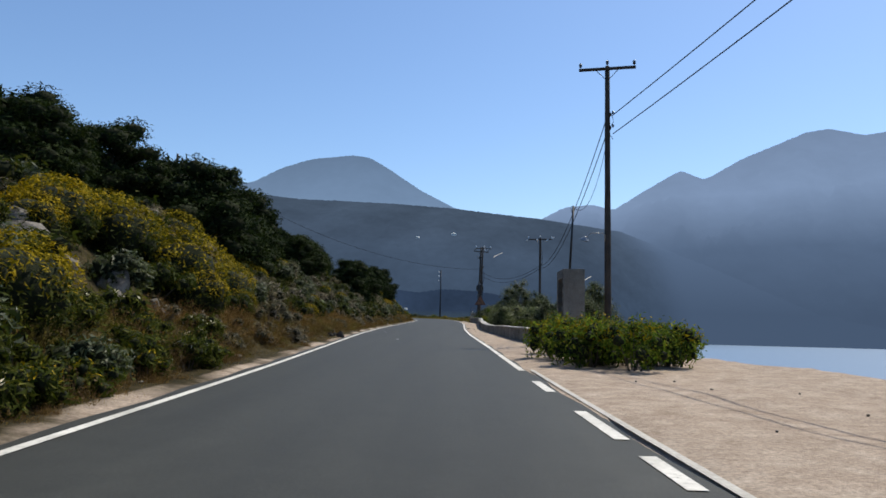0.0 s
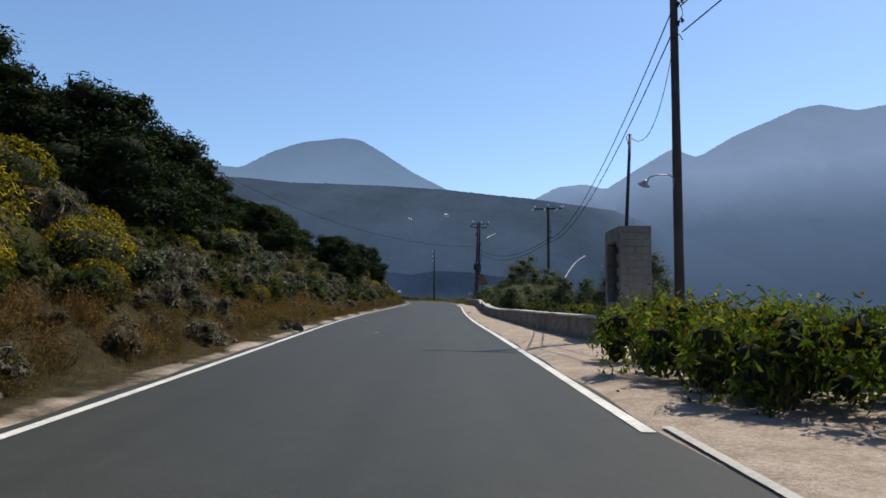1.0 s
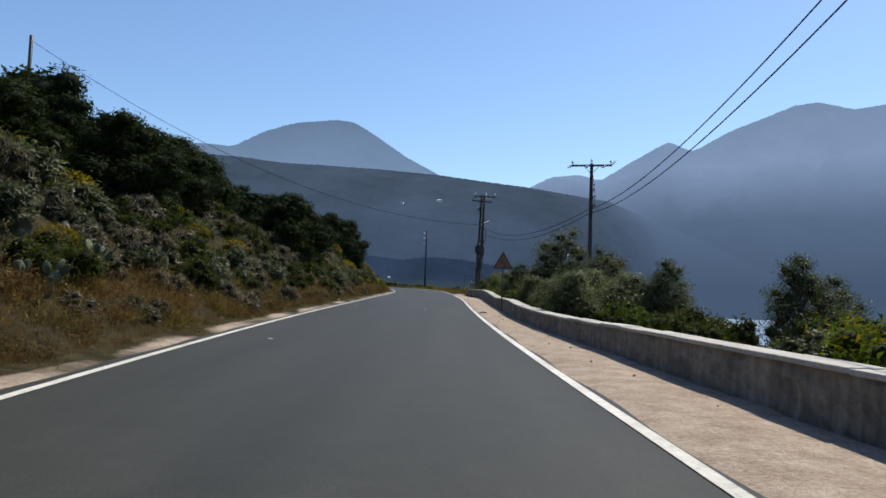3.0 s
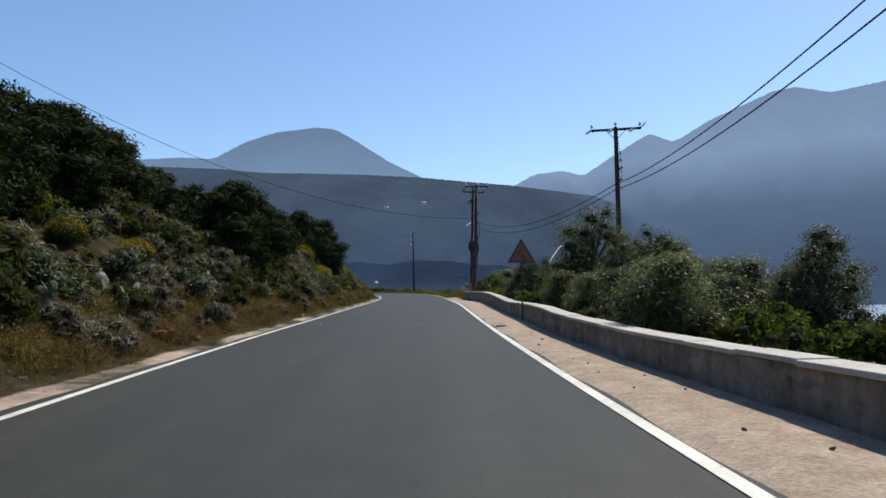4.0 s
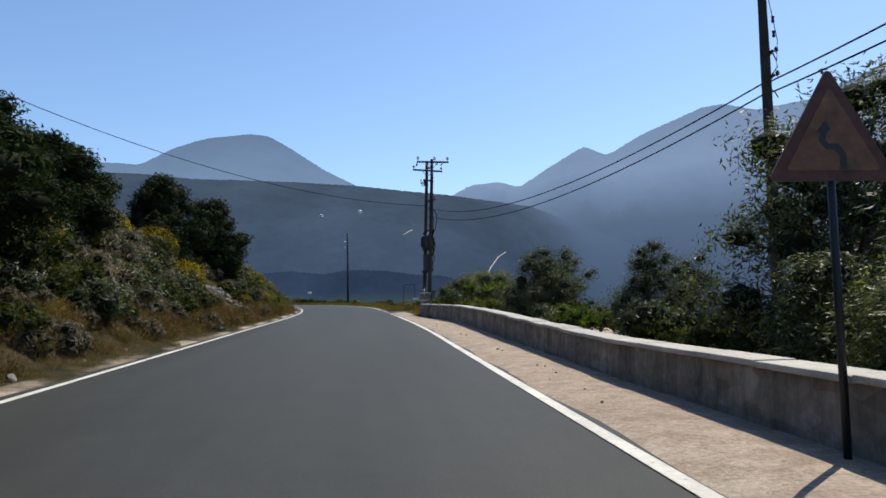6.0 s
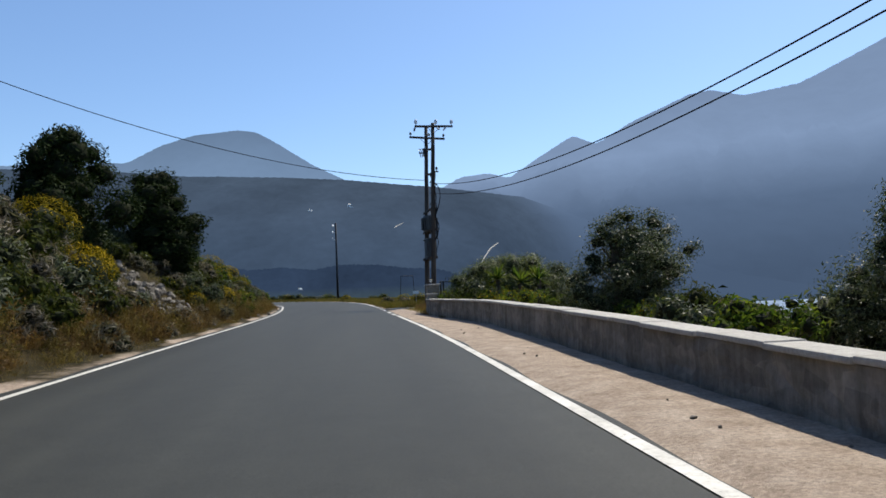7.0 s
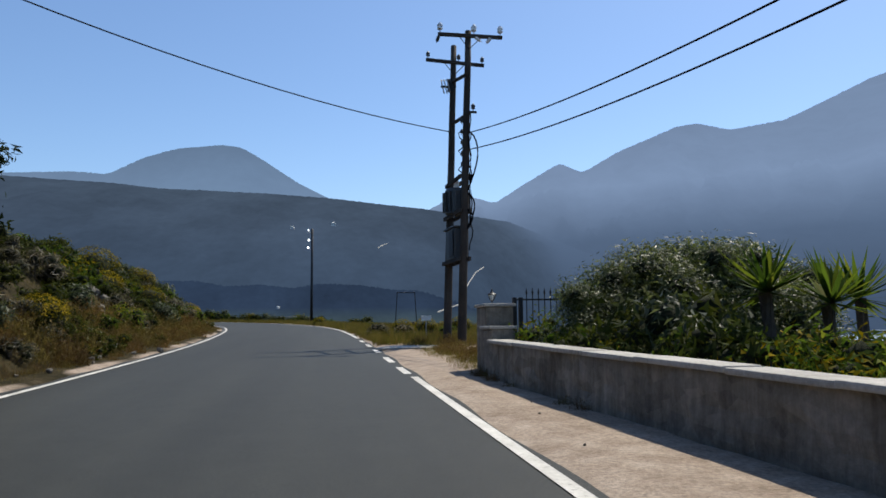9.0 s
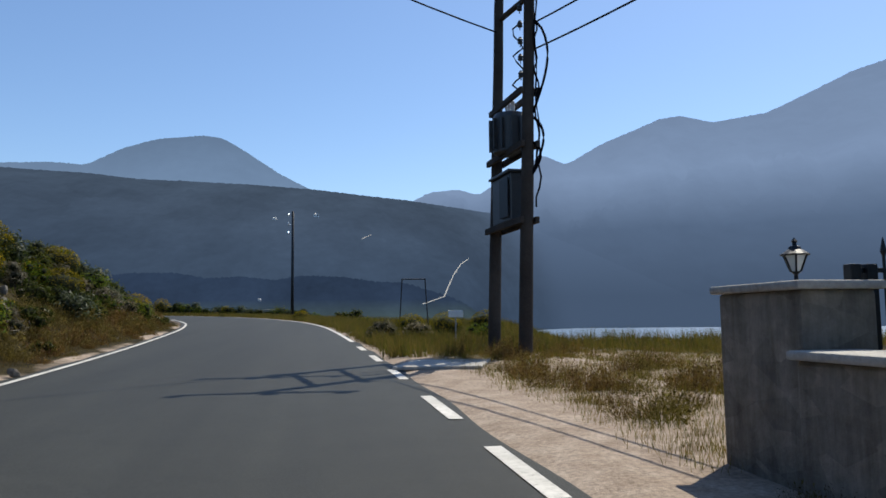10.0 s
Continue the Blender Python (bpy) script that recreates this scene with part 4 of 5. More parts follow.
# ---- plants and stones ----
def leaf_cloud(rng, lumps, per, size, up=0.35, long=1.0, three=True, skin=(0.86, 0.20)):
    """Leaves strewn through lumps, thicker near each lump's skin: folded four-cornered leaves, two triangles each."""
    cen, nor, siz = [], [], []
    for (c, r, squash) in lumps:
        n = max(8, int(per * r * r))
        v = rng.normal(size=(n, 3))
        v /= np.linalg.norm(v, axis=1)[:, None]
        rad = r * np.clip(rng.normal(*skin, n), 0.15, 1.28)
        p = v * rad[:, None]
        p[:, 2] *= squash
        cen.append(p + c)
        nor.append(v + rng.normal(size=(n, 3)) * 0.7 + (0, 0, up))
        siz.append(size * rng.uniform(0.55, 1.35, n))
    cen, nor, siz = np.concatenate(cen), np.concatenate(nor), np.concatenate(siz)
    nor /= np.linalg.norm(nor, axis=1)[:, None]
    t = np.cross(nor, rng.normal(size=nor.shape))
    t /= np.linalg.norm(t, axis=1)[:, None] + 1e-9
    b = np.cross(nor, t)
    s = siz[:, None]
    if three:
        tips = np.stack([cen - t * s * long, cen + b * s * 0.62, cen + t * s * long], 1)
        k = np.arange(len(cen)) * 3
        return tips.reshape(-1, 3), np.c_[k, k + 1, k + 2].tolist()
    tips = np.stack([cen - t * s * long, cen + b * s * 0.42 + nor * s * 0.12, cen + t * s * long, cen - b * s * 0.42 + nor * s * 0.12], 1)
    k = np.arange(len(cen)) * 4
    return tips.reshape(-1, 3), np.c_[k, k + 1, k + 2, k + 3].tolist()


def cloud_mesh(name, material, verts, faces, inner=None):
    """Leaves as one mesh; inner gives the corners and faces of the dark light-blocking cores within."""
    me = bpy.data.meshes.new(name)
    n = len(faces)
    verts, faces = verts.tolist(), list(faces)
    if inner:
        k = len(verts)
        verts += inner[0]
        faces += [tuple(i + k for i in f) for f in inner[1]]
    me.from_pydata(verts, [], faces)
    me.materials.append(material)
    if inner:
        me.materials.append(TWIG_SHADE)
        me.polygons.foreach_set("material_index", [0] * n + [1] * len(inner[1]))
        me.polygons.foreach_set("use_smooth", [False] * n + [True] * len(inner[1]))
    return me


def limb(bm, pts, r0, r1, sides=7):
    rings = []
    pts = [Vector(p) for p in pts]
    for i, p in enumerate(pts):
        d = (pts[min(i + 1, len(pts) - 1)] - pts[max(i - 1, 0)]).normalized()
        q = d.to_track_quat("Z", "Y")
        r = r0 + (r1 - r0) * i / (len(pts) - 1)
        rings.append([bm.verts.new(p + q @ Vector((r * math.cos(k * math.tau / sides), r * math.sin(k * math.tau / sides), 0))) for k in range(sides)])
    for a, b in zip(rings, rings[1:]):
        for k in range(sides):
            bm.faces.new((a[k], a[(k + 1) % sides], b[(k + 1) % sides], b[k]))
    bm.faces.new(rings[-1])


def shade_core(lumps, k=0.72, low=-0.1):
    """A solid dark stand-in for close twigs inside each lump, added to block daylight and darken the inside."""
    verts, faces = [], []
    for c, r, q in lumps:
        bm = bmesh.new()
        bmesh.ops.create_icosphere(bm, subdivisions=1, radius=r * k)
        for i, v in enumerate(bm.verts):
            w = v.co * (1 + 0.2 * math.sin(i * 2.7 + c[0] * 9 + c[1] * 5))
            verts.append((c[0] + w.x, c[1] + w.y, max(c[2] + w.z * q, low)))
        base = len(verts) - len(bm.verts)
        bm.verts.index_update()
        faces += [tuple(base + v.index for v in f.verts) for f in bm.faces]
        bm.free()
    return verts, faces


def tree_kind(seed, material, h, w, lumps, per, size, low=0.12, skin=(0.90, 0.17), core=0.68, long=1.0):
    """Trunk and crown meshes of one tree, h metres high: limbs reach into uneven lumps of leaves."""
    rng = np.random.default_rng(seed)
    cl = []
    for k in range(lumps):
        f = (k + 0.5) / lumps
        z = h * (low + (0.93 - low) * f)
        reach = w * 0.5 * math.sin(math.pi * (0.16 + 0.78 * f)) ** 0.7
        a = k * 2.4 + rng.uniform(-0.6, 0.6)
        rr = reach * rng.uniform(0.25, 0.82)
        r = h * rng.uniform(0.125, 0.20) * (1 - 0.3 * f)
        cl.append((np.array((rr * math.cos(a), rr * math.sin(a), z + rng.uniform(-0.25, 0.25))), r, rng.uniform(0.65, 0.95)))
    for k in range(lumps):
        c, r, q = cl[rng.integers(len(cl))]
        v = rng.normal(size=3)
        v /= np.linalg.norm(v)
        cl.append((c + v * r * rng.uniform(0.75, 1.0) * (1, 1, 0.8), r * rng.uniform(0.28, 0.5), 0.9))
    verts, faces = leaf_cloud(rng, cl, per, size, 0.35, long, True, skin)
    crown = cloud_mesh("crown", material, verts, faces, shade_core(cl[:lumps], core))
    bm = bmesh.new()
    lean = rng.uniform(-0.3, 0.3, 2)
    limb(bm, [(0, 0, -0.5), (lean[0] * 0.3, lean[1] * 0.3, h * 0.2), (lean[0], lean[1], h * 0.45), (lean[0] * 1.2, lean[1], h * 0.75)], h * 0.028, h * 0.008, 9)
    for c, r, q in cl[: lumps]:
        z0 = min(c[2] * 0.6, h * 0.5)
        limb(bm, [(lean[0] * z0 / h, lean[1] * z0 / h, z0), (c[0] * 0.5, c[1] * 0.5, (z0 + c[2]) * 0.52), tuple(c)], h * 0.011, h * 0.003, 5)
    trunk = bpy.data.meshes.new("trunk")
    bm.to_mesh(trunk)
    bm.free()
    trunk.materials.append(BARK)
    return trunk, crown


def plant(name, meshes, at, label, category, group, rz=0.0, s=1.0, sz=None):
    root = empty(name, at, label, category, group, rz)
    root.scale = (s, s, sz or s)
    for part_name, me in meshes:
        ob = new(part_name, me)
        ob.parent = root
        if part_name in ("blossom", "foliage", "woody_base"):
            tagged(ob, kind="stuff")
    return root


def bush_kind(seed, material, w, h, lumps, per, size, up=0.5, stems=True, dome=False, long=1.0, skin=(0.88, 0.18), bloom=None, core=0.62):
    """A shrub: foliage round lumps with dark light-blocking cores, with flower heads on its upper side where it blooms.
    """
    rng = np.random.default_rng(seed)
    cl = []
    if dome:
        cl.append((np.array((0, 0, h * 0.40)), w * 0.5, h / w * 1.15))
    for k in range(lumps):
        a = rng.uniform(0, math.tau)
        rr = w * 0.5 * math.sqrt(rng.uniform(0, 1)) * (0.75 if not dome else 0.72)
        z = h * rng.uniform(0.25, 0.8) * (1 - 0.5 * (rr / (w * 0.5)) ** 2)
        cl.append((np.array((rr * math.cos(a), rr * math.sin(a), z)), rng.uniform(0.16, 0.3) * min(w, h), rng.uniform(0.7, 1.0)))
    verts, faces = leaf_cloud(rng, cl, per, size, up, long, True, skin)
    verts[:, 2] = np.maximum(verts[:, 2], -0.1)
    made = []
    if bloom:
        head, share, low = bloom
        faces = np.array(faces)
        z = verts[faces[:, 0], 2] / h + rng.normal(0, 0.10, len(faces))
        top = (z > low) & (rng.uniform(0, 1, len(faces)) < share)
        made.append(("blossom", cloud_mesh("blossom", head, verts[faces[top].ravel()], np.arange(top.sum() * 3).reshape(-1, 3).tolist())))
        verts, faces = verts[faces[~top].ravel()], np.arange((~top).sum() * 3).reshape(-1, 3).tolist()
    made.append(("foliage", cloud_mesh("foliage", material, verts, faces, shade_core(cl[: 9 if dome else 14], core) if core else None)))
    if stems:
        bm = bmesh.new()
        for c, r, q in cl[:6]:
            limb(bm, [(0.1 * c[0], 0.1 * c[1], -0.15), (0.6 * c[0], 0.6 * c[1], c[2] * 0.5), tuple(c)], 0.03, 0.008, 3)
        me = bpy.data.meshes.new("woody_base")
        bm.to_mesh(me)
        bm.free()
        me.materials.append(BARK)
        made.append(("woody_base", me))
    return made


def weed_kind(seed, material, w, h, n, seed_heads=True):
    """Dry weeds: fine upright stalks that fan out, with fuzzy bits of husk along them."""
    rng = np.random.default_rng(seed)
    a, rr = rng.uniform(0, math.tau, n), w * 0.5 * np.sqrt(rng.uniform(0, 1, n))
    foot = np.c_[rr * np.cos(a), rr * np.sin(a), np.full(n, -0.05)] * (0.7, 0.7, 1)
    tall = h * rng.uniform(0.35, 1.1, n) * (1 - 0.45 * (rr / (w * 0.5)) ** 2)
    tip = foot + np.c_[np.cos(a) * rr * 0.5, np.sin(a) * rr * 0.5, tall] + np.c_[rng.normal(0, 0.07, (n, 2)), np.zeros(n)]
    turn = rng.uniform(0, math.tau, n)
    side = np.c_[np.cos(turn), np.sin(turn), np.zeros(n)] * 0.006
    verts = np.stack([foot - side, foot + side, tip], 1).reshape(-1, 3)
    m = n * 4
    f = rng.uniform(0.25, 1.0, m)[:, None]
    k = rng.integers(0, n, m)
    at = foot[k] * (1 - f) + tip[k] * f + rng.normal(0, 0.02, (m, 3))
    d1, d2 = rng.normal(size=(m, 3)), rng.normal(size=(m, 3))
    bits = np.stack([at, at + d1 * 0.025, at + d2 * 0.020 + (0, 0, 0.010)], 1).reshape(-1, 3)
    verts = np.concatenate([verts, bits])
    faces = np.arange(len(verts)).reshape(-1, 3).tolist()
    return [("foliage", cloud_mesh("foliage", material, verts, faces))]


def blade_field(name, spots, material, label, tall, width, per, seed, lean=0.5):
    """Grass: tufts of thin pointed blades."""
    rng = np.random.default_rng(seed)
    n = len(spots) * per
    p = np.repeat(np.array(spots), per, 0) + np.c_[rng.normal(0, 0.10, (n, 2)), np.zeros(n)]
    a = rng.uniform(0, math.tau, n)
    h = tall * rng.uniform(0.4, 1.25, n)
    d = np.c_[np.cos(a), np.sin(a)]
    off = d * (h * rng.uniform(0.1, lean, n))[:, None]
    side = np.c_[-d[:, 1], d[:, 0]] * width
    v0 = np.c_[p[:, :2] - side, p[:, 2] - 0.05]
    v1 = np.c_[p[:, :2] + side, p[:, 2] - 0.05]
    v2 = np.c_[p[:, :2] + off, p[:, 2] + h]
    verts = np.stack([v0, v1, v2], 1).reshape(-1, 3)
    faces = np.arange(n * 3).reshape(-1, 3)
    ob = mesh_ob(name, verts, faces.tolist(), material)
    return tagged(ob, label, "grass", kind="stuff")


def rock_mesh(seed, fine=2):
    """A broken block: a ball cut by a dozen planes, its faces left rough and its edges worn."""
    rng = np.random.default_rng(seed)
    cuts = rng.normal(size=(10, 3))
    cuts /= np.linalg.norm(cuts, axis=1)[:, None]
    deep = rng.uniform(0.27, 0.50, 10)
    bm = bmesh.new()
    bmesh.ops.create_icosphere(bm, subdivisions=fine, radius=1.0)
    for v in bm.verts:
        d = np.array(v.co)
        k = cuts @ d
        r = min(0.56, float(np.min(np.where(k > 0.05, deep / np.maximum(k, 0.05), 9))))
        v.co = v.co * (r * rng.uniform(0.93, 1.05))
    me = bpy.data.meshes.new("rock")
    bm.to_mesh(me)
    bm.free()
    me.materials.append(ROCK)
    return me


OAKS = [tree_kind(s, OAK_LEAF, 6.0, w, 44, 620, 0.12, 0.04) for s, w in ((11, 5.8), (12, 6.6), (13, 5.2))]
OAKS_FAR = [tree_kind(s, OAK_LEAF, 6.0, w, 34, 150, 0.23, 0.05) for s, w in ((14, 6.2), (15, 5.6))]
OLIVES = [tree_kind(s, OLIVE_LEAF, 4.0, 3.6, 36, 2100, 0.044, 0.06, (0.82, 0.26), 0.42, 1.15) for s in (21, 22)]
ROUND_OAKS = [tree_kind(17, OAK_LEAF, 5.2, 4.3, 62, 620, 0.11, 0.0)]
rnd = random.Random(5)


def tree_at(kinds, x, y, h, base_h, name, label, group, widen=1.0):
    trunk, crown = kinds[rnd.randrange(len(kinds))]
    s = h / base_h
    return plant(name, (("trunk", trunk), ("crown", crown)), (x, y, gz(x, y) - 0.05), label, "tree", group, rnd.uniform(0, 360), s * widen, s)


def left_wood():
    label = "dense dark evergreen oak on the bank"
    for x, y, h in ((-14.8, 26, 4.1), (-17.2, 29.5, 4.4), (-13.6, 36.5, 4.6), (-13.2, 46.0, 3.8), (-15.0, 58.0, 4.2), (-12.6, 64.0, 3.5), (-12.9, 69.3, 3.6), (-15.5, 33.5, 4.6), (-11.3, 34.3, 4.7), (-10.9, 39.0, 4.5), (-13.5, 42.0, 4.0), (-15.5, 48, 3.2), (-11.4, 56.0, 3.5), (-14.0, 53.5, 3.3), (-13.0, 61, 3.8), (-13.5, 67, 3.9), (-13.8, 71.5, 3.5),
                    (-9.3, 75.0, 3.9), (-9.6, 79.0, 3.8), (-11.2, 82.0, 3.9), (-10.2, 85, 3.5), (-11.6, 90, 3.6), (-10.0, 97.6, 4.5)):
        tree_at(OAKS, x, y, h, 6.0, "oak_tree", label, "oaks on the bank", 1.3 if y < 92 else 1.0)
    tree_at(ROUND_OAKS, -9.75, 109.2, 4.65, 5.2, "oak_tree", "dense round-crowned dark evergreen oak standing alone", "oaks on the bank", 1.22)
    for k in range(13):
        y = 20 + k * 7.4
        tree_at(OAKS_FAR, -18.0 - rnd.uniform(0, 2.5), y + rnd.uniform(-1.5, 1.5), 3.6 + rnd.uniform(0, 0.9), 6.0, "oak_tree", label, "oaks on the bank", 1.3)
    for k in range(9):
        y = 30 + k * 9.0
        tree_at(OAKS_FAR, -25 - rnd.uniform(0, 3), y, 3.8 + rnd.uniform(0, 0.9), 6.0, "oak_tree", label, "oaks on the bank", 1.4)


left_wood()


def right_trees():
    label = "grey-green olive-like tree behind the parapet wall"
    for x, y, h, w in ((6.4, 71.0, 4.4, 1.1), (8.9, 73.2, 3.9, 1.1), (8.1, 67.9, 3.6, 1.0), (5.2, 62.5, 2.6, 1.0), (7.5, 64.5, 3.0, 1.0), (6.2, 89.2, 3.1, 1.15), (7.4, 90.4, 3.0, 1.15), (6.9, 80.0, 2.6, 1.0), (6.4, 44.5, 2.1, 1.0), (5.9, 35.6, 2.9, 1.0), (7.2, 37.0, 3.1, 1.0), (8.8, 48, 2.4, 1.0), (9.5, 83.0, 3.0, 1.0), (7.0, 54.5, 2.4, 1.1)):
        tree_at(OLIVES, x, y, h, 4.0, "olive_tree", label, "trees behind the wall", w)


right_trees()

SHRUB = {
    "spurge": [bush_kind(31, MAQUIS_LEAF, 1.6, 1.15, 7, 4200, 0.042, 0.8, True, True, 1.0, (0.97, 0.05), (SPURGE_LEAF, 0.96, 0.40), 0.85), bush_kind(32, MAQUIS_LEAF, 1.35, 0.95, 6, 5000, 0.040, 0.8, True, True, 1.0, (0.97, 0.05), (SPURGE_LEAF, 0.95, 0.44), 0.85)],
    "grey": [bush_kind(41, GREY_LEAF, 1.5, 0.95, 16, 1300, 0.048, 0.6, True, False, 2.4), bush_kind(42, GREY_LEAF, 1.1, 0.75, 12, 1700, 0.042, 0.6, True, False, 2.4)],
    "maquis": [bush_kind(51, MAQUIS_LEAF, 1.6, 1.2, 16, 1000, 0.080), bush_kind(52, MAQUIS_LEAF, 1.9, 1.0, 17, 1200, 0.078), bush_kind(53, OLIVE_LEAF, 1.4, 1.2, 15, 1100, 0.072)],
    "herb": [bush_kind(91, HERB_LEAF, 1.2, 0.8, 14, 1700, 0.06, 0.6, True, False, 1.5, (0.86, 0.2), (PETAL, 0.04, 0.55)), bush_kind(92, HERB_LEAF, 1.0, 0.7, 12, 1900, 0.055, 0.6, True, False, 1.5, (0.86, 0.2), (SPURGE_LEAF, 0.14, 0.5))],
    "rusty": [weed_kind(71, RUST_GRASS, 1.3, 0.75, 210), weed_kind(72, RUST_GRASS, 1.0, 0.6, 180), weed_kind(73, STRAW_GRASS, 1.0, 0.55, 160)],
    "oleander": [bush_kind(81, OLEANDER_LEAF, 1.9, 2.8, 34, 2300, 0.038, 0.9, True, False, 1.6, (0.85, 0.24), core=0.45), bush_kind(82, OLEANDER_LEAF, 1.7, 2.6, 32, 2300, 0.038, 0.9, True, False, 1.6, (0.85, 0.24), core=0.45)],
    "green": [bush_kind(61, GREEN_LEAF, 1.8, 1.2, 18, 850, 0.065, 0.5, True, False, 1.0, (0.86, 0.2), (SPURGE_LEAF, 0.25, 0.5), 0.48), bush_kind(62, GREEN_LEAF, 1.5, 1.05, 14, 1050, 0.065, core=0.48)],
}
LABEL = {"herb": "leafy green weed with small pale flowers on the bank", "oleander": "tall leafy oleander bush beside the driveway", "rusty": "rust-brown dry weed clump at the foot of the bank", "spurge": "rounded shrub with a yellow flowering top", "grey": "dry grey thorny scrub bush on the bank", "maquis": "dark green scrub bush on the rocky bank", "green": "fresh green leafy bush beside the road"}
NAME = {"herb": "flowering_weed", "oleander": "oleander_bush", "rusty": "weed_clump", "spurge": "spurge_bush", "grey": "dry_bush", "maquis": "scrub_bush", "green": "leafy_bush"}


def shrub(kind, x, y, s, sz=None, sink=0.05):
    k = SHRUB[kind][rnd.randrange(len(SHRUB[kind]))]
    return plant(NAME[kind], k, (x, y, gz(x, y) - sink), LABEL[kind], "bush", NAME[kind].replace("_", " ") + " group", rnd.uniform(0, 360), s, sz)


def bank_scrub():
    cushions, behind = [], []
    for x, y, s in ((-9.2, 19.6, 1.25), (-9.0, 16.8, 1.25), (-9.6, 17.9, 1.2), (-8.5, 19.2, 1.35), (-7.3, 20.1, 1.4), (-6.7, 19.6, 1.15), (-6.9, 24.6, 0.75), (-6.3, 10.7, 1.0), (-8.6, 15.0, 1.0), (-9.9, 26.5, 1.3), (-7.6, 25.6, 1.0), (-10.2, 33.5, 1.1), (-8.3, 45.6, 0.65), (-10.0, 60.0, 0.8), (-10.4, 72.5, 0.8), (-10.5, 46.0, 1.0), (-9.9, 35.0, 0.9),
                    (-9.0, 131.0, 1.0), (-10.4, 135.0, 1.1), (-9.3, 124.5, 1.0)):
        shrub("spurge", x, y, s * (1.2 if y < 30 else 1.0))
        cushions.append((x, y))
    for x, y, s in ((-10.2, 24.5, 1.4), (-9.4, 27.5, 1.3), (-10.6, 29.5, 1.3), (-7.9, 31.8, 1.1), (-8.6, 33.4, 1.0), (-9.9, 44.8, 1.3), (-9.2, 47.5, 1.2), (-10.0, 51.0, 1.2), (-8.8, 53.0, 1.0), (-10.2, 66.5, 1.4), (-9.8, 69.0, 1.3), (-9.0, 75.0, 1.1), (-9.3, 84.0, 1.2), (-8.6, 87.0, 1.0)):
        shrub("grey", x, y, s)
    for k in range(350):
        y = 3 + 149 * (k + rnd.random()) / 350
        d = 2.0 + (6.0 if y < 128 else 3.6) * ((k * 0.618 + rnd.uniform(-0.08, 0.08)) % 1.0)
        x = float(xl(y)) - d
        if 96 < y < 103.5 and d < 4.6 or min(math.hypot(x - a, y - b) for a, b in cushions) < 1.15:
            continue
        w = (0.2, 0.9, 7, 1.2, 0) if y < 28 else (0.35, 3.0, 4, 1.5, 1.5) if y > 112 else (0.8, 4.5, 4, 3.0, 0.4)
        kind = rnd.choices(("spurge", "grey", "maquis", "herb", "green"), w)[0]
        shrub(kind, x, y, rnd.uniform(0.65, 1.15) * (0.72 + 0.09 * d) * (1.15 if y < 30 or y > 118 else 1.0))
    for k in range(46):
        y = rnd.uniform(3, 18)
        shrub(rnd.choice(("herb", "herb", "herb", "rusty")), float(xl(y)) - rnd.uniform(0.95, 2.3), y, rnd.uniform(0.6, 1.0))
    for k in range(720):
        y = rnd.uniform(2, 152)
        kinds = (("herb", "herb", "maquis", "rusty") if y < 15 else ("rusty", "rusty", "rusty", "rusty", "rusty", "grey") if y < 112 else ("rusty", "rusty", "rusty", "rusty", "herb"))
        kind = rnd.choice(kinds)
        far = 1.15 if y > 88 else 1.0
        d = rnd.uniform(1.2, 2.8)
        size = rnd.uniform(0.6, 1.1) * far * (1.0 if kind == "rusty" else 0.75)
        if 96 < y < 103.5 and d > 1.75:
            continue
        if kind == "rusty" and (d > 1.7 or y > 118):
            behind.append((float(xl(y)) - d, y, size))
        else:
            shrub(kind, float(xl(y)) - d, y, size, size * (1.45 if kind == "rusty" and y > 88 else 1.0))
    for k in range(95):
        y = 28 + 84 * (k + rnd.random()) / 95
        d = 2.2 + 3.0 * ((k * 0.618) % 1.0)
        if not (96 < y < 103.5 and d < 4.6):
            shrub(rnd.choices(("grey", "maquis", "herb"), (4, 4, 1))[0], float(xl(y)) - d, y, rnd.uniform(0.7, 1.15))
    # thick pale thorn scrub below the two oaks
    for k in range(42):
        y = 79.5 + 15.5 * (k + rnd.random()) / 42
        d = 2.1 + 3.4 * ((k * 0.618) % 1.0)
        s = rnd.uniform(0.85, 1.15) * (0.72 + 0.13 * d)
        shrub(rnd.choices(("grey", "maquis", "spurge"), (6, 3, 1))[0], float(xl(y)) - d, y, s, s * 1.15)
    for k in range(130):
        y = rnd.uniform(2, 150)
        behind.append((float(xl(y)) - rnd.uniform(0.55, 1.25), y, rnd.uniform(0.22, 0.45)))
    # the weeds behind the front rank stand too close to tell apart
    for straw in (False, True):
        verts = []
        for k, (x, y, size) in enumerate(behind):
            if (k % 3 == 2 or y > 50 and k % 2 == 0) != straw:
                continue
            me = SHRUB["rusty"][2 if straw else k % 2][0][1]
            co = np.empty(len(me.vertices) * 3)
            me.vertices.foreach_get("co", co)
            a = rnd.uniform(0, math.tau)
            co = co.reshape(-1, 3) * size @ np.array(((math.cos(a), math.sin(a), 0), (-math.sin(a), math.cos(a), 0), (0, 0, 1)))
            verts.append(co * (1, 1, 1.35 if y > 88 else 1.0) + (x, y, gz(x, y) - 0.05))
        verts = np.concatenate(verts)
        ob = mesh_ob("straw_weeds" if straw else "rusty_weeds", verts, np.arange(len(verts)).reshape(-1, 3).tolist(), STRAW_GRASS if straw else RUST_GRASS)
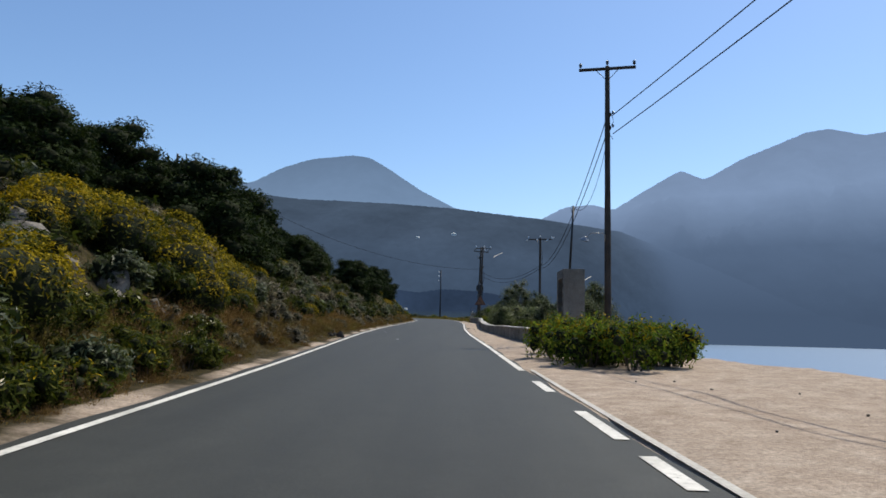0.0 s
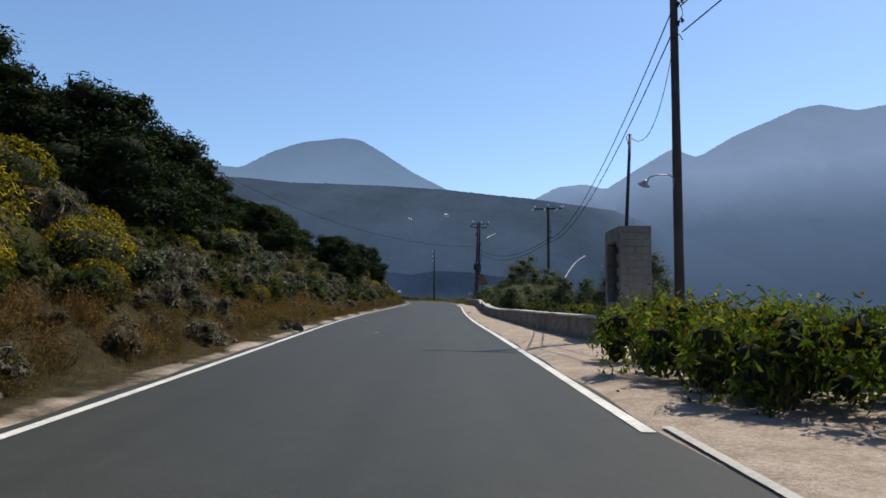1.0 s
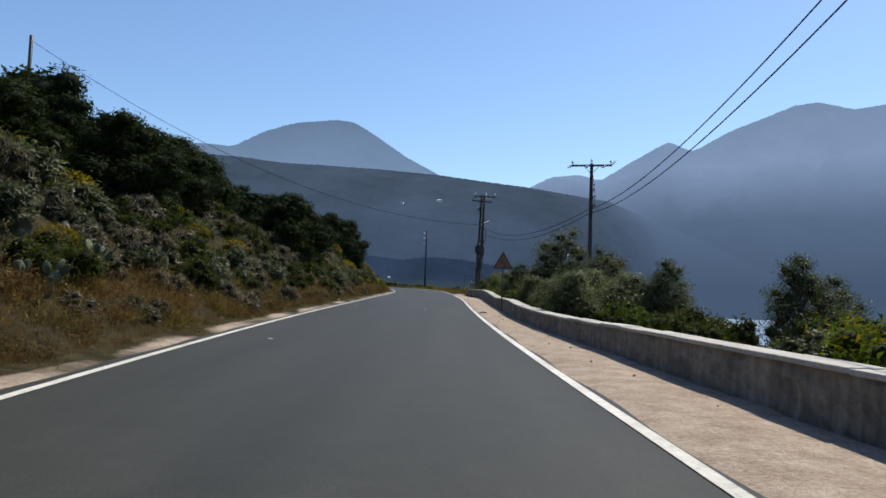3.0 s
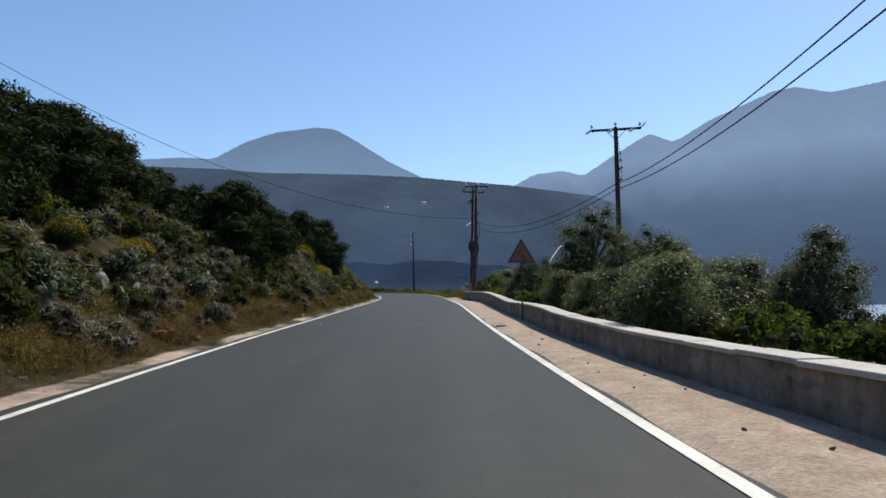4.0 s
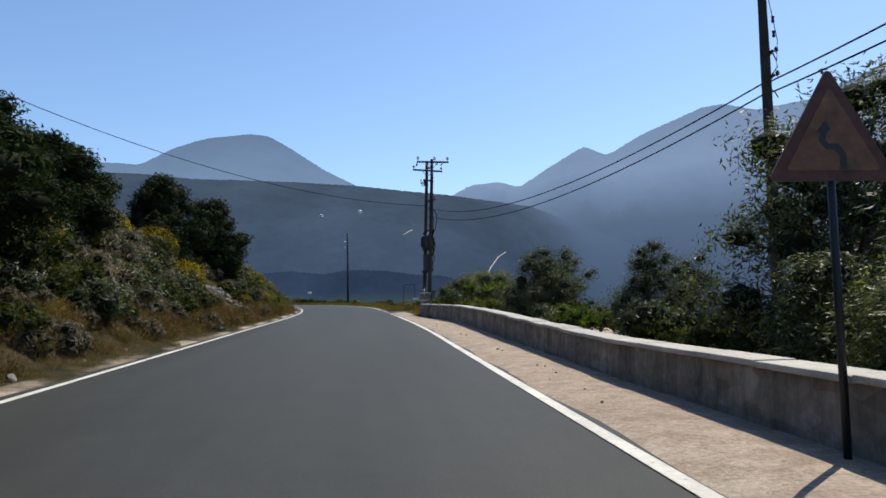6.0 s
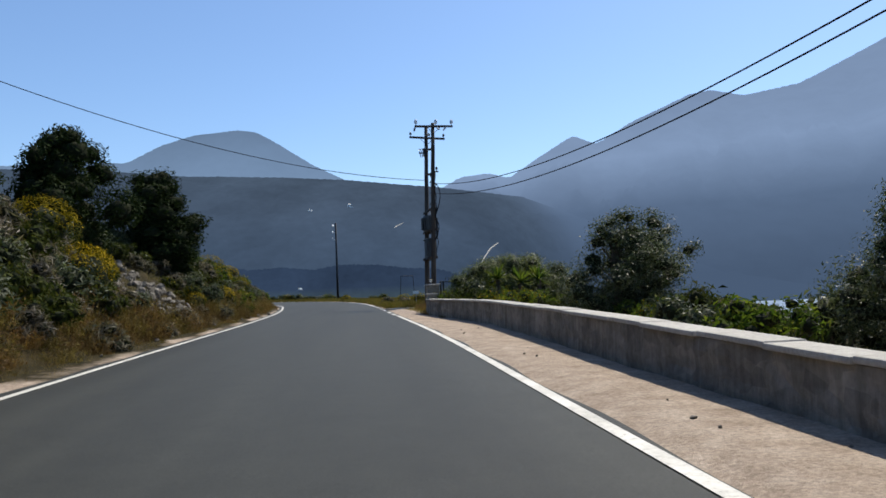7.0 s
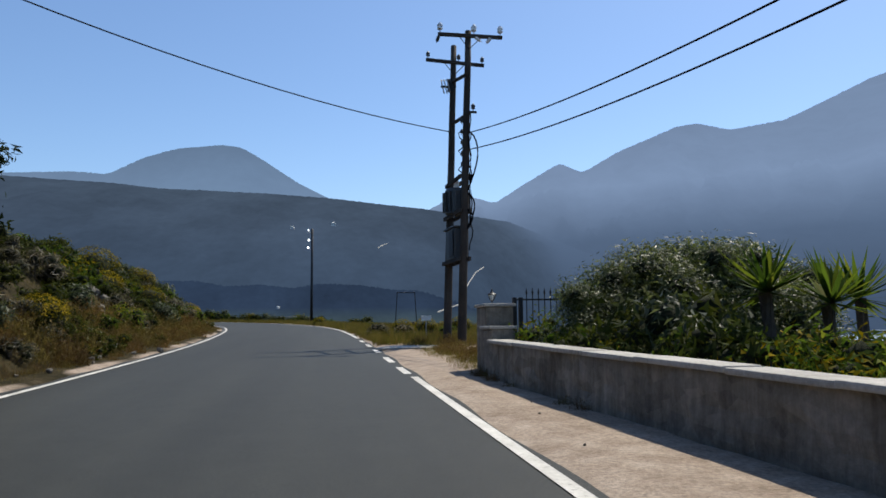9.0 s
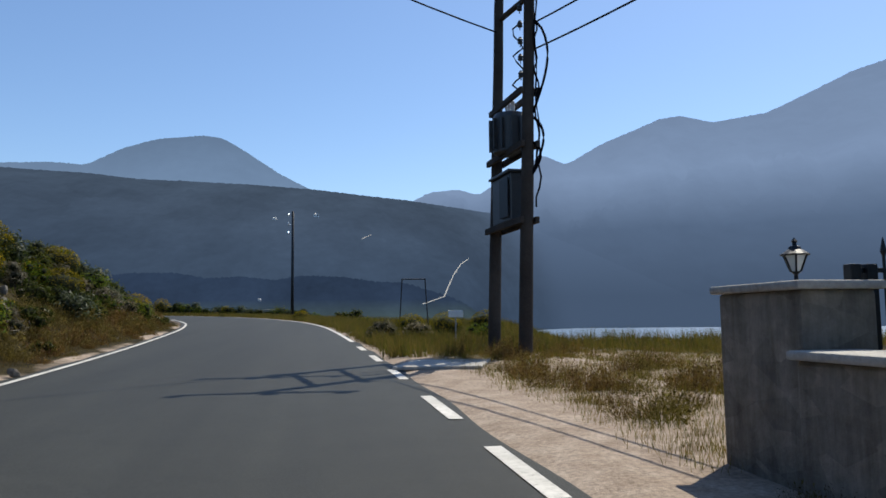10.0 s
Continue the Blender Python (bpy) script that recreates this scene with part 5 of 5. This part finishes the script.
        tagged(ob, "straw-coloured dry weeds up the bank" if straw else "dense rust-brown dry weeds up the bank", "weeds", kind="stuff")


bank_scrub()


def yucca(x, y, s):
    """A rosette of stiff pointed leaves."""
    root = empty("yucca", (x, y, gz(x, y) - 0.05), "spiky green yucca rosette behind the wall", "plant", "yuccas", rnd.uniform(0, 360))
    bm = bmesh.new()
    limb(bm, [(0, 0, -0.2), (0.05, 0, 0.8 * s), (0.02, 0.04, 1.5 * s)], 0.10, 0.08, 8)
    part("trunk", bm, BARK, root)
    rng = np.random.default_rng(int(x * 10))
    verts, faces = [], []
    for k in range(70):
        a, up = rng.uniform(0, math.tau), rng.uniform(-0.35, 1.3)
        v = Vector((math.cos(a) * math.cos(up), math.sin(a) * math.cos(up), math.sin(up)))
        side = v.cross(Vector((0, 0, 1))).normalized() * 0.028
        o = Vector((0, 0, 1.5 * s))
        n = len(verts)
        far = o + v * rng.uniform(0.6, 0.85) * s
        verts += [o - side, o + side, o + v * 0.4 * s + side * 1.2, far, o + v * 0.4 * s - side * 1.2]
        faces.append((n, n + 1, n + 2, n + 3, n + 4))
    mesh_ob("leaves", verts, faces, GREEN_LEAF, root)


def right_scrub():
    for k in range(34):
        s = rnd.uniform(0.75, 1.05)
        shrub("green", 2.85 + rnd.uniform(0, 3.2), 17.0 + rnd.uniform(0, 7.5), s, s * 1.25)
    for k in range(110):
        y = rnd.uniform(34, 104)
        x = float(wall_x(y)) + rnd.uniform(1.5, 6)
        shrub(rnd.choice(("maquis", "green", "maquis")), x, y, rnd.uniform(0.7, 1.15))
    # growth that spills over the end of the parapet
    for x, y, s in ((4.0, 102.4, 0.9), (4.1, 100.8, 0.8), (4.4, 101.5, 1.2), (4.9, 101, 1.2), (4.5, 99.4, 0.9), (5.3, 102.3, 1.3), (4.3, 103, 1.0), (3.85, 103.6, 0.7), (3.8, 104.6, 0.6)):
        shrub("maquis", x, y, s, s * 1.25)
    for k in range(22):
        y = 98.9 + 6.6 * (k + rnd.random()) / 22
        s = rnd.uniform(0.62, 0.95)
        shrub(rnd.choice(("maquis", "green", "herb")), float(wall_x(min(y, 105.3))) + rnd.uniform(1.0, 1.25), y, s, s * 1.3)
    for k in range(9):
        y = rnd.uniform(99.2, 106.6)
        shrub("rusty", float(wall_x(min(y, 105.3))) - 0.06, y, 0.3, rnd.uniform(0.3, 0.5))
    for x, y, s in ((4.5, 98.4, 0.9), (5.2, 98.8, 1.0), (6.0, 98.7, 1.0), (6.9, 99.3, 1.1), (4.9, 97.4, 0.8)):
        shrub("green", x, y, s, s * 1.1)
    # tall growth close behind the wall
    for k in range(34):
        y = 53.5 + 17 * (k + rnd.random()) / 34
        s = rnd.uniform(0.62, 0.86)
        shrub(rnd.choice(("oleander", "oleander", "maquis")), float(wall_x(y)) + 1.3 + 3.6 * ((k * 0.618) % 1.0), y, s * 1.15, s)
    # weeds round the foot of the transformer pole
    for k in range(80):
        x, y = 3.25 + 3.2 * rnd.random() ** 1.3, rnd.uniform(109.0, 123.5)
        if x < 3.9 and 115 < y < 119:
            continue
        s = rnd.uniform(0.45, 0.9)
        shrub("rusty", x, y, s * 0.8, s)
    for x, y, s in ((4.3, 103.9, 0.72), (4.9, 104.4, 0.92), (5.8, 104.8, 1.08), (6.8, 105.1, 1.1), (7.8, 105.2, 1.1), (5.5, 103.6, 0.95), (6.5, 103.9, 1.02), (7.6, 104.1, 1.05), (8.8, 104.8, 1.05)):
        shrub("oleander", x, y, s, s * 1.04)
    for x, y, s in ((5.2, 99.8, 0.95), (6.1, 99.9, 0.92), (7.0, 100.6, 0.95)):
        yucca(x, y, s)
    # uneven brown growth on the verge past the pole
    for k in range(46):
        y = 126 + 50 * ((k + rnd.random()) / 46) ** 1.2
        s = rnd.uniform(0.45, 0.85)
        shrub(rnd.choices(("rusty", "grey", "green", "spurge"), (6, 1.5, 1, 0.8))[0], float(xr(y)) + 0.9 + 5.5 * ((k * 0.618) % 1.0), y, s * 1.2, s * rnd.uniform(0.8, 1.3))
    for k in range(30):
        y = rnd.uniform(132, 200)
        x = float(xr(y)) + rnd.uniform(3, 16)
        shrub(rnd.choice(("maquis", "spurge", "maquis")), x, y, rnd.uniform(0.4, 0.8), rnd.uniform(0.3, 0.6))
    shrub("maquis", 3.2, 172, 1.9, 1.3)
    for k in range(24):
        f = (k + rnd.random()) / 24
        shrub(rnd.choice(("maquis", "green", "maquis", "spurge")), -19.5 + 19.5 * f, 205.2 - 8.5 * f, rnd.uniform(1.2, 1.7), rnd.uniform(1.4, 2.1))
    for k in range(26):
        shrub(rnd.choice(("green", "maquis", "green")), rnd.uniform(-34, 10), rnd.uniform(222, 262), rnd.uniform(1.8, 3.2), rnd.uniform(1.2, 2.2))


right_scrub()


def grasses():
    rng = np.random.default_rng(3)

    def spots(n, y0, y1, side, d0, d1, skew=1.0):
        y = rng.uniform(y0, y1, n)
        d = d0 + (d1 - d0) * rng.uniform(0, 1, n) ** skew
        x = xl(y) - d if side < 0 else xr(y) + d
        return np.c_[x, y, height(x, y)]

    blade_field("dry_grass", spots(4200, 1, 150, -1, 1.0, 3.0), RUST_GRASS, "rusty dry grass along the foot of the bank", 0.20, 0.0028, 26, 1, 1.3)
    blade_field("bank_grass", spots(4200, 1, 150, -1, 2.0, 8.0), GREEN_GRASS, "thin olive grass among the scrub", 0.20, 0.004, 14, 2, 1.2)
    blade_field("verge_grass", spots(3000, 1, 150, -1, 0.55, 1.5, 0.6), STRAW_GRASS, "sparse low weeds on the dirt verge", 0.07, 0.003, 14, 3, 1.4)
    blade_field("meadow_grass", spots(9500, 119, 205, 1, 0.35, 16, 1.4), MEADOW_GRASS, "tall yellow-brown meadow grass past the bend", 0.42, 0.009, 14, 4, 0.9)
    blade_field("shoulder_grass", spots(4200, 107, 126, 1, 1.2, 10, 0.9), MEADOW_GRASS, "thin weeds on the seaward shoulder", 0.15, 0.004, 18, 5, 1.3)


grasses()


def rocks():
    kinds = [rock_mesh(s) for s in (1, 2, 3, 4, 5, 6)]

    def rock(x, y, size, sink=0.25, name="rock", label="pale grey limestone rock bedded in the bank", skin=None):
        me = kinds[rnd.randrange(6)]
        if skin:
            me = me.copy()
            me.materials[0] = skin
        ob = new(name, me)
        sx, sy, sz = size
        ob.matrix_basis = pose(x, y, gz(x, y) + sz * (0.5 - sink), rnd.uniform(-40, 40), rnd.uniform(-40, 40), rnd.uniform(0, 360)) @ Matrix.Diagonal((sx, sy, sz, 1))
        tagged(ob, label, "rock", "rocks on the bank")

    for k in range(118):
        y = rnd.uniform(6, 146)
        x = float(xl(y)) - rnd.uniform(2.6, 6.0)
        s = rnd.uniform(0.15, 0.42)
        rock(x, y, (s * rnd.uniform(0.7, 1.9), s * 0.8, s * rnd.uniform(0.7, 1.5)), 0.35)
    # outcrop above the first bend of the bank
    for x, y, s in ((-8.0, 13.9, 0.95), (-8.3, 15.3, 0.8), (-7.6, 14.6, 0.6), (-7.2, 16.0, 0.7), (-6.7, 14.9, 0.6), (-8.6, 14.4, 0.8), (-7.4, 13.2, 0.6), (-6.5, 16.6, 0.5), (-8.64, 40.8, 0.55), (-8.4, 42.4, 0.6), (-8.5, 44.6, 0.5), (-8.0, 32.6, 0.7), (-7.8, 33.6, 0.6), (-8.0, 54.5, 0.5), (-8.4, 118.6, 0.5), (-8.6, 122, 0.5), (-8.9, 127.5, 0.45)):
        rock(x, y, (s * 1.1, s * 0.8, s * 1.15), 0.32)
    # broken rubble where the slope has slipped
    rubble = []
    for k in range(230):
        f = rnd.random()
        y = 96.0 + 7.2 * rnd.random()
        d = 2.0 + 2.8 * f
        x = float(xl(y)) - d
        if k < 105:
            s = rnd.uniform(0.16, 0.38)
            rock(x, y, (s * rnd.uniform(0.8, 1.5), s, s * rnd.uniform(0.6, 1.1)), 0.25, "rock", "broken rubble stone on the slipped slope")
            continue
        s = rnd.uniform(0.07, 0.17)
        me = kinds[k % 6]
        co = np.empty(len(me.vertices) * 3)
        me.vertices.foreach_get("co", co)
        m = np.array(pose(0, 0, 0, rnd.uniform(-40, 40), rnd.uniform(-40, 40), rnd.uniform(0, 360)).to_3x3())
        rubble.append((co.reshape(-1, 3) * (s * 1.3, s, s * 0.9) @ m.T + (x, y, gz(x, y) + s * 0.2), [tuple(p.vertices) for p in me.polygons]))
    verts, faces = [], []
    for co, polys in rubble:
        n = len(verts)
        verts += co.tolist()
        faces += [tuple(i + n for i in p) for p in polys]
    tagged(mesh_ob("small_rubble", verts, faces, ROCK), "small broken stones strewn down the slipped slope", "rubble", kind="stuff")
    for k in range(60):
        y = rnd.uniform(3, 146)
        x = float(xl(y)) - rnd.uniform(0.75, 1.6)
        s = rnd.uniform(0.05, 0.17)
        rock(x, y, (s * 1.3, s, s * 0.8), 0.25, "loose_stone", "small loose stone on the verge")
    for k in range(70):
        y = rnd.uniform(6, 124)
        x = float(xr(y)) + rnd.uniform(0.35, 1.3 if 28 < y < 104 else 5.0)
        s = rnd.uniform(0.02, 0.055)
        rock(x, y, (s * 1.4, s, s * 0.8), 0.25, "loose_stone", "small pale stone on the dirt shoulder")
    # pale broken rock showing between the shrubs
    for k in range(44):
        y = 58 + 12 * rnd.random() if k < 26 else 111 + 14 * rnd.random()
        s = rnd.uniform(0.22, 0.5)
        rock(float(xl(y)) - rnd.uniform(2.3, 4.0), y, (s * 0.8, s * 0.7, s * rnd.uniform(1.0, 1.6)), 0.25)
    # rust-stained stones fallen to the foot of the bank
    for x, y, s in ((-6.6, 57.2, 0.32), (-6.5, 57.7, 0.40), (-6.35, 58.0, 0.28), (-6.75, 57.9, 0.34), (-6.3, 57.4, 0.26), (-6.25, 58.6, 0.24)):
        rock(x, y, (s * 1.3, s, s * 0.8), 0.25, "loose_stone", "rust-red stained stone at the foot of the bank", RED_ROCK)
    rock(-5.12, 35.75, (0.44, 0.34, 0.36), 0.22, "loose_stone", "dark loose boulder on the dirt verge", DARK_ROCK)
    rock(-5.45, 36.0, (0.16, 0.16, 0.3), 0.2, "loose_stone", "pale loose stone on the dirt verge")
    rock(-5.55, 35.3, (0.32, 0.26, 0.22), 0.2, "loose_stone", "dark loose boulder on the dirt verge", DARK_ROCK)
    rock(-5.3, 116.6, (0.24, 0.2, 0.2), 0.15, "loose_stone", "pale loose stone on the dirt verge")


rocks()


def prickly_pear(x, y, seed):
    """A cactus of flat oval pads, each growing from the one below."""
    rng = np.random.default_rng(seed)
    root = empty("prickly_pear", (x, y, gz(x, y) - 0.05), "grey-green prickly pear cactus on the bank", "cactus", "cacti")

    def pad(base, way, size, depth):
        bm = bmesh.new()
        bmesh.ops.create_uvsphere(bm, u_segments=10, v_segments=7, radius=0.5)
        side = Vector((math.cos(base.x * 40 + depth), math.sin(base.x * 40 + depth), 0))
        z = way.normalized()
        xx = (side - z * side.dot(z)).normalized()
        yy = z.cross(xx)
        m = Matrix((xx, yy, z)).transposed().to_4x4()
        bmesh.ops.transform(bm, matrix=Matrix.Translation(base + z * size * 0.48) @ m @ Matrix.Diagonal((size * 0.72, size * 0.13, size, 1)), verts=bm.verts)
        part("pad", bm, CACTUS_SKIN, root, smooth=True)
        if depth < 3:
            for _ in range(2 if depth else 3):
                w = (z + Vector(rng.normal(size=3)) * 0.5 + Vector((0, 0, 0.3))).normalized()
                pad(base + z * size * 0.86 + xx * size * rng.uniform(-0.22, 0.22), w, size * rng.uniform(0.75, 0.95), depth + 1)

    for k in range(2):
        pad(Vector((rng.uniform(-0.3, 0.3), rng.uniform(-0.3, 0.3), 0)), Vector((rng.uniform(-0.3, 0.3), rng.uniform(-0.3, 0.3), 1)), 0.30, 1)


prickly_pear(-7.5, 53.8, 1)
prickly_pear(-7.9, 55.0, 2)
prickly_pear(-8.7, 94.0, 3)
for k, (x, y) in enumerate(((-7.4, 56.6), (-7.8, 59.4), (-7.7, 50.4), (-7.9, 46.2), (-7.6, 63.5), (-8.0, 69.0), (-7.2, 42.5))):
    prickly_pear(x, y, 10 + k)


def far_houses():
    """White houses on the far slopes, set where the slope stands in their direction."""
    bpy.context.view_layer.update()
    slopes = [bpy.data.objects[n] for n in ("backdrop_ridge", "backdrop_woods")]
    eye = Vector((0, 60, 3))
    for az, el, w in ((0.25, 7.55, 7.0), (-2.7, 7.3, 4.5), (-3.6, 1.5, 2.4)):
        way = Vector((math.sin(radians(az)) * math.cos(radians(el)), math.cos(radians(az)) * math.cos(radians(el)), math.sin(radians(el))))
        best = None
        for s in slopes:
            hit, place, nrm, _ = s.ray_cast(eye, way)
            if hit and (best is None or (place - eye).length < (best - eye).length):
                best = place
        if best is None:
            continue
        root = empty("white_house", best - way * 3, "small white house on the far slope", "house", "far houses", az * 7)
        bm = bmesh.new()
        box(bm, (w, w * 0.7, w * 0.55), (0, 0, w * 0.1), 0.05)
        part("wall", bm, WHITE, root)
        bm = bmesh.new()
        turned(bm, [(w * 0.70, w * 0.37), (w * 0.1, w * 0.52)], sides=4, m=Matrix.Rotation(math.pi / 4, 4, "Z"))
        part("roof", bm, WHITE, root)
        for k in (-1, 1):
            bm = bmesh.new()
            box(bm, (w * 0.14, 0.1, w * 0.18), (k * w * 0.25, -w * 0.36, w * 0.12))
            part("window", bm, DARK_STEEL, root)


far_houses()


def far_tracks():
    """Pale cuttings of a track, seen edge-on across the far slope."""
    slopes = [bpy.data.objects[n] for n in ("backdrop_ridge", "backdrop_woods")]
    eye = Vector((0, 60, 3))

    def way(az, el):
        return Vector((math.sin(radians(az)) * math.cos(radians(el)), math.cos(radians(az)) * math.cos(radians(el)), math.sin(radians(el))))

    def meet(v):
        hits = [h for h in (o.ray_cast(eye, v) for o in slopes) if h[0]]
        return min(((h[1] - eye).length, h[1]) for h in hits)[1] - v * 9 if hits else None

    for row in (((3.5, 5.85), (3.85, 6.05), (4.2, 6.19)), ((7.73, 1.11), (9.33, 1.65), (9.68, 2.38), (10.12, 3.23), (10.69, 4.0), (11.3, 4.38))):
        at = [meet(way(*p)) for p in row]
        if None in at:
            continue
        bm = bmesh.new()
        tube_path(bm, at, 0.55, 6)
        ob = part("track_cutting", bm, COPING)
        tagged(ob, "pale earth cutting of a track on the far slope", "track", kind="structure")


far_tracks()


def paper_scrap():
    for x, y, turn in ((-2.29, 33.79, 20), (-3.79, 45.4, -10), (-4.2, 66.1, 35), (-0.85, 64.6, 5)):
        bm = bmesh.new()
        box(bm, (0.11, 0.04, 0.006), (0, 0, 0), 0.002)
        for v in bm.verts:
            v.co.z += 0.006 * math.sin(v.co.x * 30 + turn)
        ob = part("paper_scrap", bm, WHITE)
        ob.matrix_basis = pose(x, y, float(road_z(y)) + 0.04, 0, 0, turn)
        tagged(ob, "crumpled white paper scrap lying on the asphalt", "litter", "paper scraps")


paper_scrap()
